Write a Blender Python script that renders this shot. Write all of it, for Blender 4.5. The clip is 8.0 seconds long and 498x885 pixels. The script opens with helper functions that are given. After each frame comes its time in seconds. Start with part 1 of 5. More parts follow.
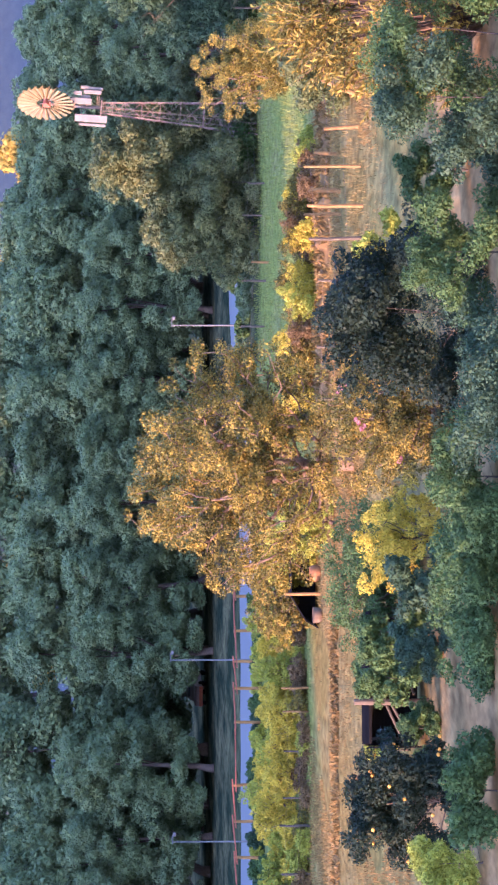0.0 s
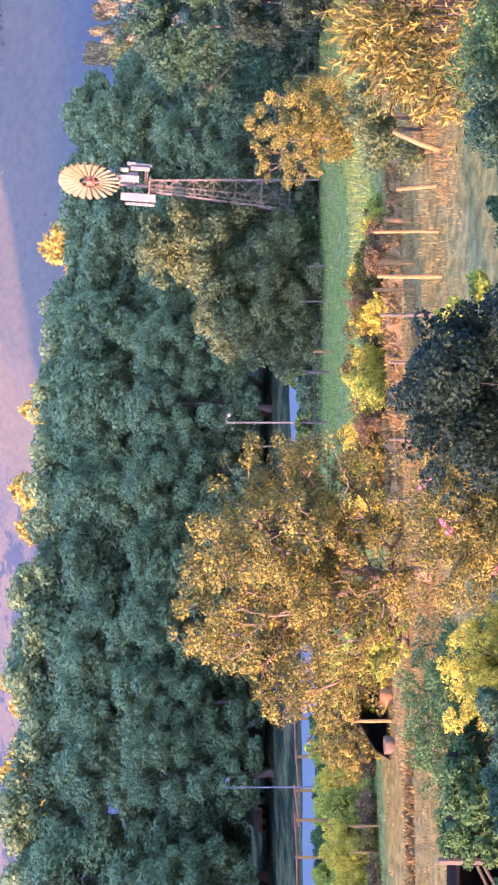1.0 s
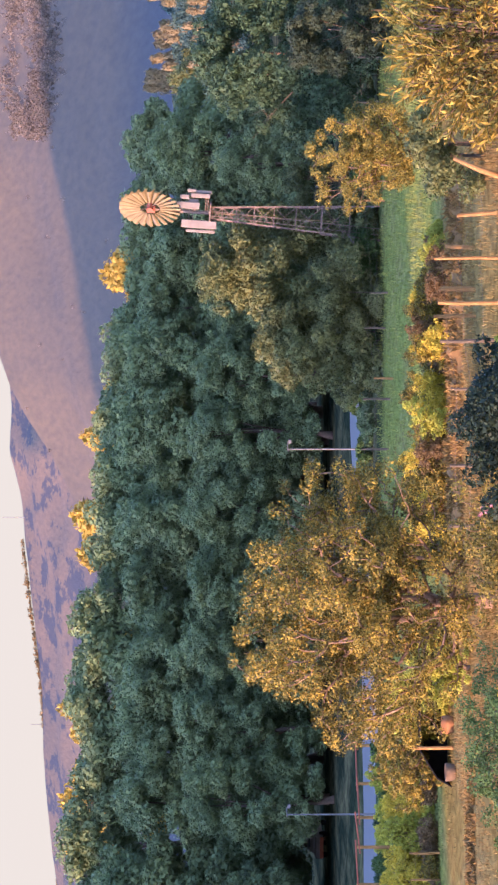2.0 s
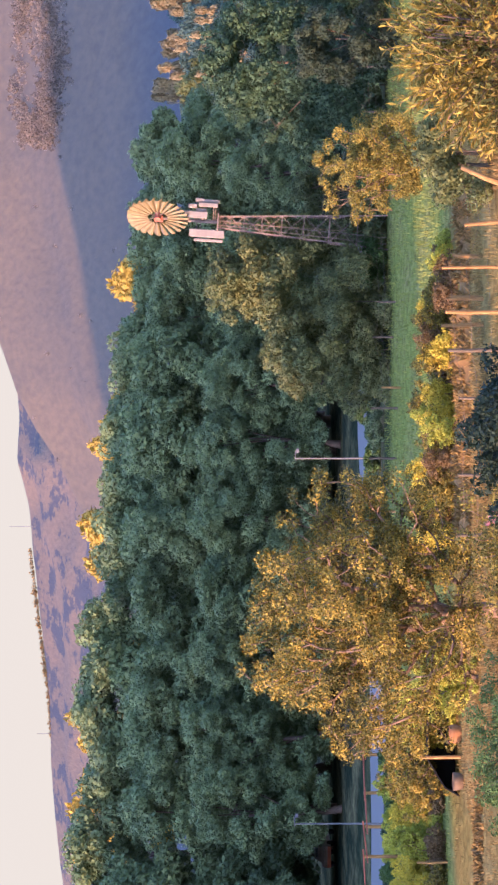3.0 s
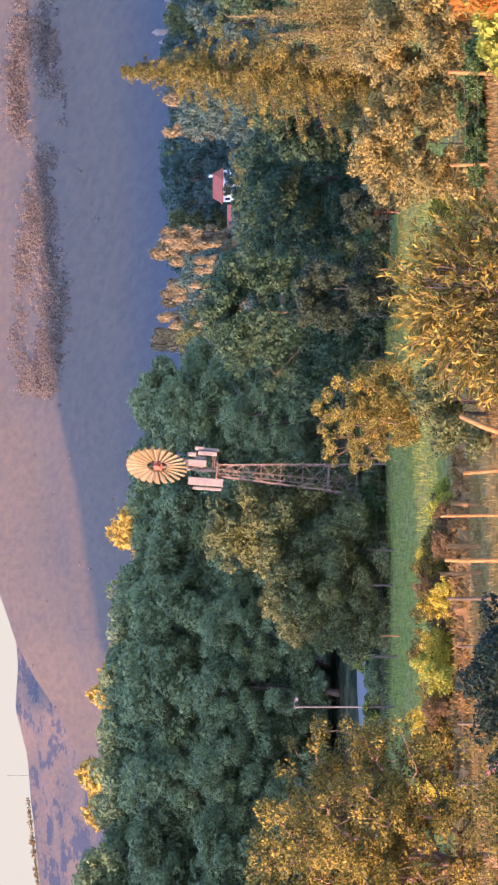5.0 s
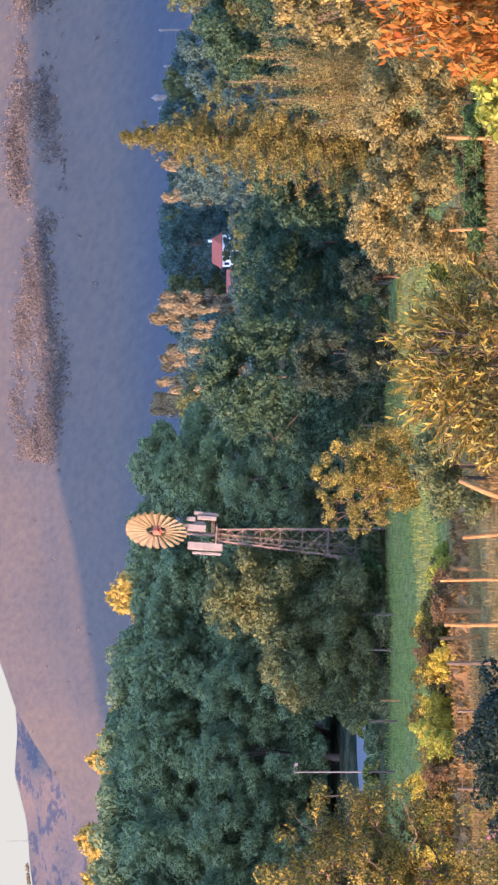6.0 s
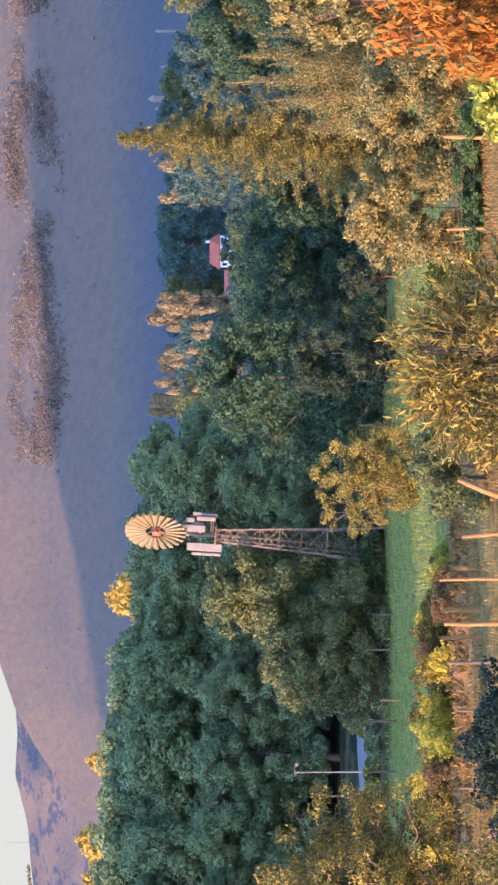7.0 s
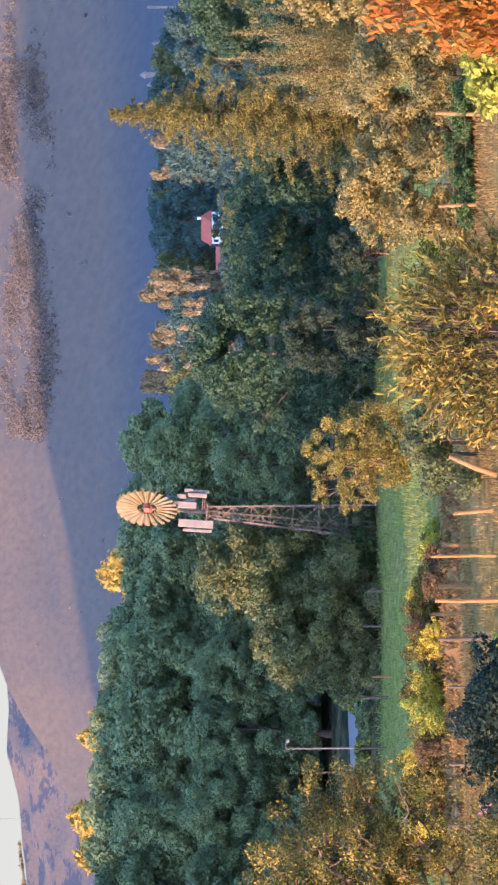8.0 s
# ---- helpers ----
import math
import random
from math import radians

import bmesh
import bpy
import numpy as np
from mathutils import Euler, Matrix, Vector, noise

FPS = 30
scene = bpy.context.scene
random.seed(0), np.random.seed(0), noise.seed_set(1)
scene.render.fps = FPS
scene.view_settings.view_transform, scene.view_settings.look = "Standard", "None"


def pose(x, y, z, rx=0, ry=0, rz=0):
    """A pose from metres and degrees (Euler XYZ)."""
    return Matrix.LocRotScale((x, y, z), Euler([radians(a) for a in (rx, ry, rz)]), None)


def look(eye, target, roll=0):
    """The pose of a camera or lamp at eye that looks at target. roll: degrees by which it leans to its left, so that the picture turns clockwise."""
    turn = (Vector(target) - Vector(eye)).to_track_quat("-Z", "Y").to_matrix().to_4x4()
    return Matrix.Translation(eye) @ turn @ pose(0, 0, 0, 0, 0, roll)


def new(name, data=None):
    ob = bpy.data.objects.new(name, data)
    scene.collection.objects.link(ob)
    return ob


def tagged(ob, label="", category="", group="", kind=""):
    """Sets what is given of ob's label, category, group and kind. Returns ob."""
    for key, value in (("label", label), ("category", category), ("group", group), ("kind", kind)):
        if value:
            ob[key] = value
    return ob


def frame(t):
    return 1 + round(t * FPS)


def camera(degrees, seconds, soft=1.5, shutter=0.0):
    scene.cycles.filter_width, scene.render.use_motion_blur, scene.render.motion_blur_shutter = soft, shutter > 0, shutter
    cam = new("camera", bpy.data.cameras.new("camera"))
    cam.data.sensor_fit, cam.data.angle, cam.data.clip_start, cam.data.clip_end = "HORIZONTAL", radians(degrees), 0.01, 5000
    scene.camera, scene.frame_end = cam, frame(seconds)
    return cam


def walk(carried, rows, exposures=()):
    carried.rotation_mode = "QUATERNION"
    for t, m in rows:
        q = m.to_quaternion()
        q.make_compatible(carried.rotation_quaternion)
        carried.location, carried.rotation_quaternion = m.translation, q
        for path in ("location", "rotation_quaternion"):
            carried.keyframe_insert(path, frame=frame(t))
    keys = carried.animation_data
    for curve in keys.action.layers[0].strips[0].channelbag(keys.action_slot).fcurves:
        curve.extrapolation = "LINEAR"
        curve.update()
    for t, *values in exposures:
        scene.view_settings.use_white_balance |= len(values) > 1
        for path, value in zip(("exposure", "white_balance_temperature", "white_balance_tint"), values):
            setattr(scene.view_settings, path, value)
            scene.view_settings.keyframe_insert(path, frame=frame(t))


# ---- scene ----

# camera and walk
cam = camera(8.407, 8.0, soft=2.4)


def aim(yaw, pitch, roll, back=0.0):
    """The lens over the valley, yaw to the right, drawn back along its own axis."""
    a, b = radians(yaw), radians(pitch)
    way = Vector((math.sin(a) * math.cos(b), math.cos(a) * math.cos(b), math.sin(b)))
    eye = Vector((0, 0, 8.84)) - way * back
    return look(eye, eye + way * 100, -90 + roll)


walk(cam, [
    (0.0, aim(-2.448, -2.840, 0.0, 15.5)), (0.1, aim(-2.30, -2.83, 0.0, 12.0)),
    (0.2, aim(-2.16, -2.79, -0.05, 8.2)), (0.3, aim(-1.996, -2.61, -0.1, 4.4)),
    (0.4, aim(-1.85, -2.05, -0.15, 0.7)), (0.5, aim(-1.865, -2.096, -0.196)),
    (0.6, aim(-1.60, -2.40, -0.16)), (0.7, aim(-1.445, -2.965, -0.128)),
    (0.8, aim(-1.33, -2.45, -0.1)), (0.9, aim(-0.995, -2.13, -0.06)),
    (1.0, aim(-0.634, -1.792, -0.047)), (1.3, aim(-0.37, -1.10, -0.07)),
    (1.5, aim(-0.252, -0.837, -0.091)), (1.7, aim(-0.215, -0.79, -0.09)),
    (2.8, aim(-0.03, -0.66, -0.08)), (3.0, aim(-0.026, -0.636, -0.075)),
    (3.5, aim(0.0, -0.583, 0.0)), (4.0, aim(0.145, -0.587, -0.03)),
    (4.2, aim(0.26, -0.588, -0.03)), (4.4, aim(0.68, -0.592, -0.035)),
    (4.5, aim(1.063, -0.597, -0.035)), (4.6, aim(1.575, -0.612, -0.03)),
    (4.8, aim(2.847, -0.626, -0.012)), (4.9, aim(3.56, -0.64, -0.01)),
    (5.0, aim(4.169, -0.656, -0.01)), (5.1, aim(4.563, -0.655, -0.01)),
    (5.2, aim(4.834, -0.656, -0.01)), (6.3, aim(5.275, -0.668, -0.06)),
    (6.5, aim(5.277, -0.670, -0.093)), (7.0, aim(5.27, -0.689, -0.362)),
    (7.5, aim(4.973, -0.724, -0.333)), (8.0, aim(4.872, -0.831, -0.319)),
], exposures=[(0.0, 3.46, 5010, 53), (0.5, 3.46, 5010, 53), (1.0, 3.64, 5000, 49), (1.5, 3.09, 5240, 47), (3.0, 3.05, 5290, 45), (4.5, 3.05, 5400, 45), (6.5, 3.0, 5000, 37), (8.0, 3.0, 4990, 36)])

# world and sun
SUN_TURN, SUN_HEIGHT = 53.0, 8.0        # degrees: to the left of straight behind, above the ground
to_sun = Vector((-math.sin(radians(SUN_TURN)) * math.cos(radians(SUN_HEIGHT)),
                 -math.cos(radians(SUN_TURN)) * math.cos(radians(SUN_HEIGHT)), math.sin(radians(SUN_HEIGHT))))
world = bpy.data.worlds.new("sky")
scene.world = world
world.use_nodes = True
wn = world.node_tree.nodes
sky = wn.new("ShaderNodeTexSky")
sky.sky_type, sky.sun_disc = "NISHITA", False
sky.sun_elevation, sky.sun_rotation = radians(SUN_HEIGHT), radians(180 + SUN_TURN)
sky.air_density, sky.dust_density, sky.ozone_density = 1.0, 1.0, 1.8
world.node_tree.links.new(sky.outputs[0], wn["Background"].inputs[0])
wn["Background"].inputs[1].default_value = 0.15
sun = new("sun", bpy.data.lights.new("sun", "SUN"))
sun.data.energy, sun.data.angle, sun.data.color = 2.0, radians(0.6), (1.0, 0.57, 0.24)
sun.matrix_world = look(to_sun * 300, (0, 0, 0))


# materials
def material(name, rough=0.8):
    m = bpy.data.materials.new(name)
    m.use_nodes = True
    n = m.node_tree.nodes
    p = n["Principled BSDF"]
    p.inputs["Roughness"].default_value = rough
    return m, n, m.node_tree.links, p


def ramp(n, stops):
    r = n.new("ShaderNodeValToRGB")
    e = r.color_ramp.elements
    while len(e) < len(stops):
        e.new(0.5)
    for el, (at, c) in zip(e, stops):
        el.position, el.color = at, (*c, 1)
    return r


def noise_node(n, l, coord, scale, detail=5, stretch=None):
    t = n.new("ShaderNodeTexNoise")
    t.inputs["Scale"].default_value, t.inputs["Detail"].default_value = scale, detail
    if stretch:
        mp = n.new("ShaderNodeMapping")
        mp.inputs["Scale"].default_value = stretch
        mp.inputs["Rotation"].default_value = (0.0, 0.0, 0.6)
        l.new(coord, mp.inputs[0])
        coord = mp.outputs[0]
    l.new(coord, t.inputs["Vector"])
    return t


def foliage(name, colours, through_light=0.3, patch=0.5, rough=0.6, fleck=0.3):
    """Leaves: each leaf takes its own colour, and whole boughs lean one way or the other."""
    m, n, l, p = material(name, rough)
    p.inputs["Specular IOR Level"].default_value = 0.14
    geo, tc = n.new("ShaderNodeNewGeometry"), n.new("ShaderNodeTexCoord")
    no = noise_node(n, l, tc.outputs["Object"], patch, 3)
    mix = n.new("ShaderNodeMath")
    mix.operation = "MULTIPLY_ADD"
    mix.inputs[1].default_value = 1.5
    mix.inputs[2].default_value = -0.25
    l.new(no.outputs["Fac"], mix.inputs[0])
    av = n.new("ShaderNodeMix")
    av.inputs[0].default_value = fleck
    l.new(mix.outputs[0], av.inputs[2])
    l.new(geo.outputs["Random Per Island"], av.inputs[3])
    r = ramp(n, [(i / (len(colours) - 1), c) for i, c in enumerate(colours)])
    l.new(av.outputs[0], r.inputs[0])
    l.new(r.outputs[0], p.inputs["Base Color"])
    tr, sh = n.new("ShaderNodeBsdfTranslucent"), n.new("ShaderNodeMixShader")
    l.new(r.outputs[0], tr.inputs[0])
    sh.inputs[0].default_value = through_light
    l.new(p.outputs[0], sh.inputs[1])
    l.new(tr.outputs[0], sh.inputs[2])
    l.new(sh.outputs[0], n["Material Output"].inputs[0])
    return m


def grained(name, c1, c2, scale=6.0, stretch=None, rough=0.85, bump=0.3, metal=0.0, gloss=0.1):
    m, n, l, p = material(name, rough)
    p.inputs["Specular IOR Level"].default_value = gloss
    p.inputs["Metallic"].default_value = metal
    tc = n.new("ShaderNodeTexCoord")
    a = noise_node(n, l, tc.outputs["Object"], scale, 8, stretch)
    b = noise_node(n, l, tc.outputs["Object"], scale * 0.15, 3)
    av = n.new("ShaderNodeMix")
    av.inputs[0].default_value = 0.4
    l.new(a.outputs["Fac"], av.inputs[2])
    l.new(b.outputs["Fac"], av.inputs[3])
    r = ramp(n, [(0.3, c1), (0.7, c2)])
    l.new(av.outputs[0], r.inputs[0])
    l.new(r.outputs[0], p.inputs["Base Color"])
    bp = n.new("ShaderNodeBump")
    bp.inputs["Strength"].default_value, bp.inputs["Distance"].default_value = bump, 0.02
    l.new(a.outputs["Fac"], bp.inputs["Height"])
    l.new(bp.outputs[0], p.inputs["Normal"])
    return m


BARK = grained("bark", (0.08, 0.052, 0.034), (0.22, 0.15, 0.10), 5, (4, 4, 1))
BARK_DARK = grained("dark bark", (0.04, 0.03, 0.022), (0.12, 0.09, 0.07), 5, (4, 4, 1))
WOOD = grained("weathered post wood", (0.15, 0.078, 0.026), (0.34, 0.19, 0.065), 8, (6, 6, 0.6))
WOOD_GREY = grained("grey post wood", (0.055, 0.044, 0.030), (0.13, 0.10, 0.068), 8, (6, 6, 0.6))
# near black: the shade inside the shed is put into this colour
WOOD_SHADED = grained("shed wood with shade in its colour", (0.006, 0.0055, 0.005), (0.018, 0.016, 0.014), 5, (1, 6, 6), gloss=0.0)
STEEL = grained("galvanised steel", (0.115, 0.09, 0.042), (0.205, 0.16, 0.08), 3, None, 0.6, 0.05, 0.1)
STEEL_RUST = grained("rusty angle steel", (0.10, 0.065, 0.05), (0.24, 0.18, 0.14), 4, None, 0.7, 0.1, 0.2)
WHITE = grained("white painted sheet", (0.14, 0.12, 0.10), (0.23, 0.20, 0.175), 3, None, 0.5, 0.05)
RED_RAIL = grained("rust red rail", (0.22, 0.06, 0.035), (0.36, 0.11, 0.06), 5, None, 0.6, 0.1)
POLE = grained("grey pole paint", (0.09, 0.092, 0.095), (0.15, 0.15, 0.15), 3, None, 0.5, 0.05)
BLACK = grained("black tarpaulin", (0.006, 0.006, 0.007), (0.018, 0.018, 0.02), 4, None, 0.8, 0.2, gloss=0.0)
TERRACOTTA = grained("red roof tile", (0.28, 0.075, 0.045), (0.42, 0.13, 0.08), 2, None, 0.8, 0.2)
PLASTER = grained("white plaster", (0.68, 0.67, 0.64), (0.82, 0.81, 0.78), 1.0, None, 0.9, 0.05)
GLASS = grained("dark window glass", (0.02, 0.025, 0.03), (0.04, 0.045, 0.05), 1, None, 0.1, 0.0)
CLAY = grained("orange clay barrel", (0.16, 0.072, 0.026), (0.26, 0.12, 0.045), 5, None, 0.7, 0.1)
BANK_SOIL = grained("dry reddish earth", (0.14, 0.080, 0.024), (0.28, 0.155, 0.044), 3.0, None, 0.95, 0.8)
STONE = grained("pale stone", (0.07, 0.048, 0.028), (0.125, 0.088, 0.055), 6, None, 0.9, 0.3)

L_ORANGE = foliage("golden tree leaves", [(0.020, 0.030, 0.009), (0.034, 0.042, 0.011), (0.078, 0.074, 0.014), (0.185, 0.145, 0.020), (0.34, 0.235, 0.027), (0.31, 0.125, 0.022)], patch=0.9, through_light=0.15, fleck=0.36)
L_OLIVE = foliage("olive tree leaves", [(0.042, 0.066, 0.028), (0.082, 0.108, 0.040), (0.145, 0.155, 0.052), (0.215, 0.20, 0.068)], patch=0.5)
L_STAND = foliage("woodland leaves", [(0.082, 0.122, 0.062), (0.118, 0.170, 0.076), (0.160, 0.212, 0.084), (0.20, 0.235, 0.09)], patch=0.2, fleck=0.25)
L_GOLD = foliage("sunlit yellow leaves", [(0.22, 0.17, 0.03), (0.36, 0.26, 0.04), (0.46, 0.34, 0.06)], patch=0.5)
L_DARK = foliage("dark green leaves", [(0.028, 0.055, 0.028), (0.046, 0.086, 0.042), (0.075, 0.120, 0.055)], patch=0.4, fleck=0.22)
L_DEEP = foliage("deep green leaves", [(0.010, 0.019, 0.011), (0.018, 0.032, 0.018), (0.033, 0.050, 0.026)], patch=0.6)
L_GREEN = foliage("mid green leaves", [(0.03, 0.06, 0.02), (0.06, 0.11, 0.03), (0.11, 0.165, 0.045)], patch=0.7)
L_YELLOW = foliage("yellow shrub leaves", [(0.20, 0.20, 0.022), (0.38, 0.32, 0.028), (0.54, 0.41, 0.035), (0.55, 0.38, 0.04)], patch=0.7)
L_LIME = foliage("yellow green leaves", [(0.14, 0.19, 0.026), (0.29, 0.31, 0.036), (0.46, 0.41, 0.05)], patch=0.9)
L_GREYGOLD = foliage("silver gold leaves", [(0.045, 0.056, 0.022), (0.12, 0.112, 0.036), (0.26, 0.205, 0.056), (0.40, 0.315, 0.08)], patch=0.9, through_light=0.2, fleck=0.35)
L_CONIFER = foliage("conifer sprays", [(0.025, 0.034, 0.012), (0.075, 0.078, 0.018), (0.20, 0.165, 0.03), (0.34, 0.25, 0.045)], patch=1.1, through_light=0.15)
L_SLOPE = foliage("slope tree leaves", [(0.055, 0.053, 0.046), (0.115, 0.098, 0.076), (0.185, 0.15, 0.11), (0.245, 0.185, 0.13)], patch=0.06, fleck=0.35)
# far leaves: distance haze is put into this pale blue green
L_HAZY = foliage("haze tinted valley leaves", [(0.045, 0.085, 0.070), (0.075, 0.125, 0.098), (0.11, 0.16, 0.115)], patch=0.12)
L_PALE = foliage("pale gold leaves", [(0.12, 0.11, 0.055), (0.22, 0.18, 0.09), (0.32, 0.25, 0.125)], patch=0.3)
# colour darkened to carry the shade the bushy tree stands in
L_DIM = foliage("olive leaves dimmed for shade", [(0.022, 0.040, 0.022), (0.040, 0.058, 0.032), (0.062, 0.080, 0.042)], patch=0.5)
L_RED = foliage("orange red leaves", [(0.06, 0.065, 0.010), (0.20, 0.105, 0.010), (0.32, 0.105, 0.009), (0.28, 0.055, 0.007)], patch=0.9, fleck=0.5)
L_BROWN = foliage("brown dry leaves", [(0.08, 0.06, 0.028), (0.15, 0.10, 0.040), (0.24, 0.145, 0.052)], patch=0.5)
L_LONG = foliage("long golden leaves", [(0.03, 0.055, 0.018), (0.11, 0.115, 0.026), (0.34, 0.25, 0.036), (0.54, 0.37, 0.048)], patch=1.3, through_light=0.2, fleck=0.4)
L_PLUME = foliage("bright silver gold leaves", [(0.038, 0.048, 0.019), (0.10, 0.094, 0.031), (0.22, 0.178, 0.050), (0.34, 0.268, 0.072)], patch=0.5, through_light=0.2)
PINK = foliage("pink petals", [(0.34, 0.13, 0.14), (0.44, 0.22, 0.22)], patch=2)
L_YOUNG = foliage("golden young leaves", [(0.035, 0.048, 0.014), (0.10, 0.098, 0.020), (0.26, 0.20, 0.030), (0.44, 0.31, 0.042)], patch=1.2, through_light=0.2)
STRAW = foliage("dry straw grass", [(0.09, 0.060, 0.018), (0.18, 0.116, 0.034), (0.29, 0.18, 0.05)], patch=0.15)
FRUIT = grained("orange fruit peel", (0.62, 0.26, 0.03), (0.75, 0.36, 0.05), 8, None, 0.5, 0.1)


# building helpers
def polar(bearing, distance, z=0.0):
    a = radians(bearing)
    return Vector((distance * math.sin(a), distance * math.cos(a), z))


def empty(name, at, turn=0.0, **tags):
    ob = new(name)
    ob.empty_display_size = 0.2
    ob.matrix_world = pose(*at, 0, 0, turn)
    return tagged(ob, **tags)


def mesh_of(name, verts, faces, mat, smooth=False):
    me = bpy.data.meshes.new(name)
    me.from_pydata([tuple(v) for v in verts], [], [tuple(f) for f in faces])
    me.materials.append(mat)
    if smooth:
        me.polygons.foreach_set("use_smooth", [True] * len(me.polygons))
    me.update()
    return me


def quads_mesh(name, verts, mat):
    """A mesh from an (n, 4, 3) array: n separate folded leaves."""
    n = len(verts)
    me = bpy.data.meshes.new(name)
    me.vertices.add(n * 4)
    me.vertices.foreach_set("co", np.asarray(verts, dtype=np.float32).ravel())
    me.loops.add(n * 4)
    me.loops.foreach_set("vertex_index", np.arange(n * 4, dtype=np.int32))
    me.polygons.add(n)
    me.polygons.foreach_set("loop_start", np.arange(0, n * 4, 4, dtype=np.int32))
    me.materials.append(mat)
    me.update()
    me.validate()
    return me


def part(name, data, parent, label=""):
    ob = new(name, data)
    ob.parent = parent
    return tagged(ob, label=label)


def tube(path, radii, sides=6):
    """Vertices and faces of a tapered tube along a path."""
    verts, faces = [], []
    path = [Vector(p) for p in path]
    for i, p in enumerate(path):
        d = (path[min(i + 1, len(path) - 1)] - path[max(i - 1, 0)]).normalized()
        u = d.orthogonal().normalized()
        v = d.cross(u)
        for k in range(sides):
            a = 2 * math.pi * k / sides
            verts.append(p + (u * math.cos(a) + v * math.sin(a)) * radii[i])
    for i in range(len(path) - 1):
        for k in range(sides):
            k2 = (k + 1) % sides
            faces.append((i * sides + k, i * sides + k2, (i + 1) * sides + k2, (i + 1) * sides + k))
    faces.append(tuple(range(sides))[::-1])
    faces.append(tuple(range((len(path) - 1) * sides, len(path) * sides)))
    return verts, faces


def joined(pieces):
    verts, faces = [], []
    for v, f in pieces:
        o = len(verts)
        verts += list(v)
        faces += [tuple(i + o for i in q) for q in f]
    return verts, faces


def box(cx, cy, cz, sx, sy, sz, chamfer=0.0):
    """A box with its upright edges cut off."""
    c = chamfer or min(sx, sy) * 0.12
    hx, hy, hz = sx / 2, sy / 2, sz / 2
    ring = [(hx - c, -hy), (hx, -hy + c), (hx, hy - c), (hx - c, hy), (-hx + c, hy), (-hx, hy - c), (-hx, -hy + c), (-hx + c, -hy)]
    verts = [Vector((cx + x, cy + y, cz - hz)) for x, y in ring] + [Vector((cx + x, cy + y, cz + hz)) for x, y in ring]
    faces = [tuple(range(8))[::-1], tuple(range(8, 16))] + [(k, (k + 1) % 8, 8 + (k + 1) % 8, 8 + k) for k in range(8)]
    return verts, faces


def leaves(rng, lumps, count, size, slim=0.5, shell=0.45, droop=0.0, aim_up=0.0):
    """Leaves spread over lumps (rows of centre and three radii), more of them towards each lump's skin."""
    lumps = np.asarray(lumps)
    weight = (lumps[:, 3] * lumps[:, 5]) ** 1.0
    pick = rng.choice(len(lumps), count, p=weight / weight.sum())
    d = rng.normal(size=(count, 3))
    d /= np.linalg.norm(d, axis=1)[:, None]
    rad = 1.0 - shell * rng.random(count) ** 1.6 + 0.10 * rng.normal(size=count)
    pos = lumps[pick, :3] + d * lumps[pick, 3:] * rad[:, None]
    axis = rng.normal(size=(count, 3)) + d * 0.3
    axis[:, 2] += aim_up - droop
    axis /= np.linalg.norm(axis, axis=1)[:, None]
    nrm = d * 1.2 + rng.normal(size=(count, 3)) * 0.28 + np.array((0, 0, 0.4))
    side = np.cross(nrm, axis)
    side /= np.linalg.norm(side, axis=1)[:, None] + 1e-9
    up = np.cross(axis, side)
    s = (size * (0.6 + 0.8 * rng.random(count)))[:, None]
    a, b = axis * s * 0.5, side * s * 0.5 * slim
    fold = up * s * 0.10
    return np.stack([pos - a, pos + b + fold, pos + a, pos - b + fold], 1)


def crown_lumps(rng, height, width, low, count, shape, lump):
    """Lumps of a crown: uneven boughs set round the trunk by the crown's outline, each of several small lumps."""
    rows, per = [], 9
    boughs = max(5, count // per)
    for i in range(boughs):
        t = (i + 0.35 + 0.3 * rng.random()) / boughs
        if shape == "cone":
            t = t ** 1.35
            prof = (1 - t) ** 0.85
        elif shape == "spread":
            prof = math.sqrt(max(0.03, 1 - (abs(t - 0.45) / 0.6) ** 2.2))
        elif shape == "bush":
            prof = max(0.12, 1 - t ** 2.4) ** 0.5
        elif shape == "column":
            prof = min(1, (1 - t) * 2.2 + 0.12) * min(1, t * 4 + 0.5)
        else:
            prof = math.sqrt(max(0.03, 1 - (2 * t - 0.85) ** 2 / 1.35))
        a = i * 2.39996 + rng.normal() * 0.4
        big = width * (0.15 + 0.09 * rng.random())
        if shape == "cone":
            big *= 0.35 + 0.75 * (1 - t)
        r = max(0.0, prof * width / 2 * (0.72 + 0.42 * rng.random() ** 0.7) - big * 0.75)
        z = low + (height - low) * t
        top = height - big * 0.7 - lump * 0.3
        c = np.array((r * math.cos(a), r * math.sin(a), min(z, top)))
        rows.append((*c, big * 0.66, big * 0.66, big * 0.6))
        for j in range(per):
            d = rng.normal(size=3)
            d /= np.linalg.norm(d)
            d[2] = d[2] * 0.75 + 0.15
            s = lump * (0.6 + 0.75 * rng.random()) * (0.55 + 0.6 * (1 - t) if shape == "cone" else 1)
            q = c + d * big * (0.55 + 0.5 * rng.random()) + np.array((math.cos(a), math.sin(a), 0)) * big * 0.2
            q[2] = max(q[2], s * 0.6)
            rows.append((*q, s, s, s * (0.7 + 0.2 * rng.random())))
    return rows


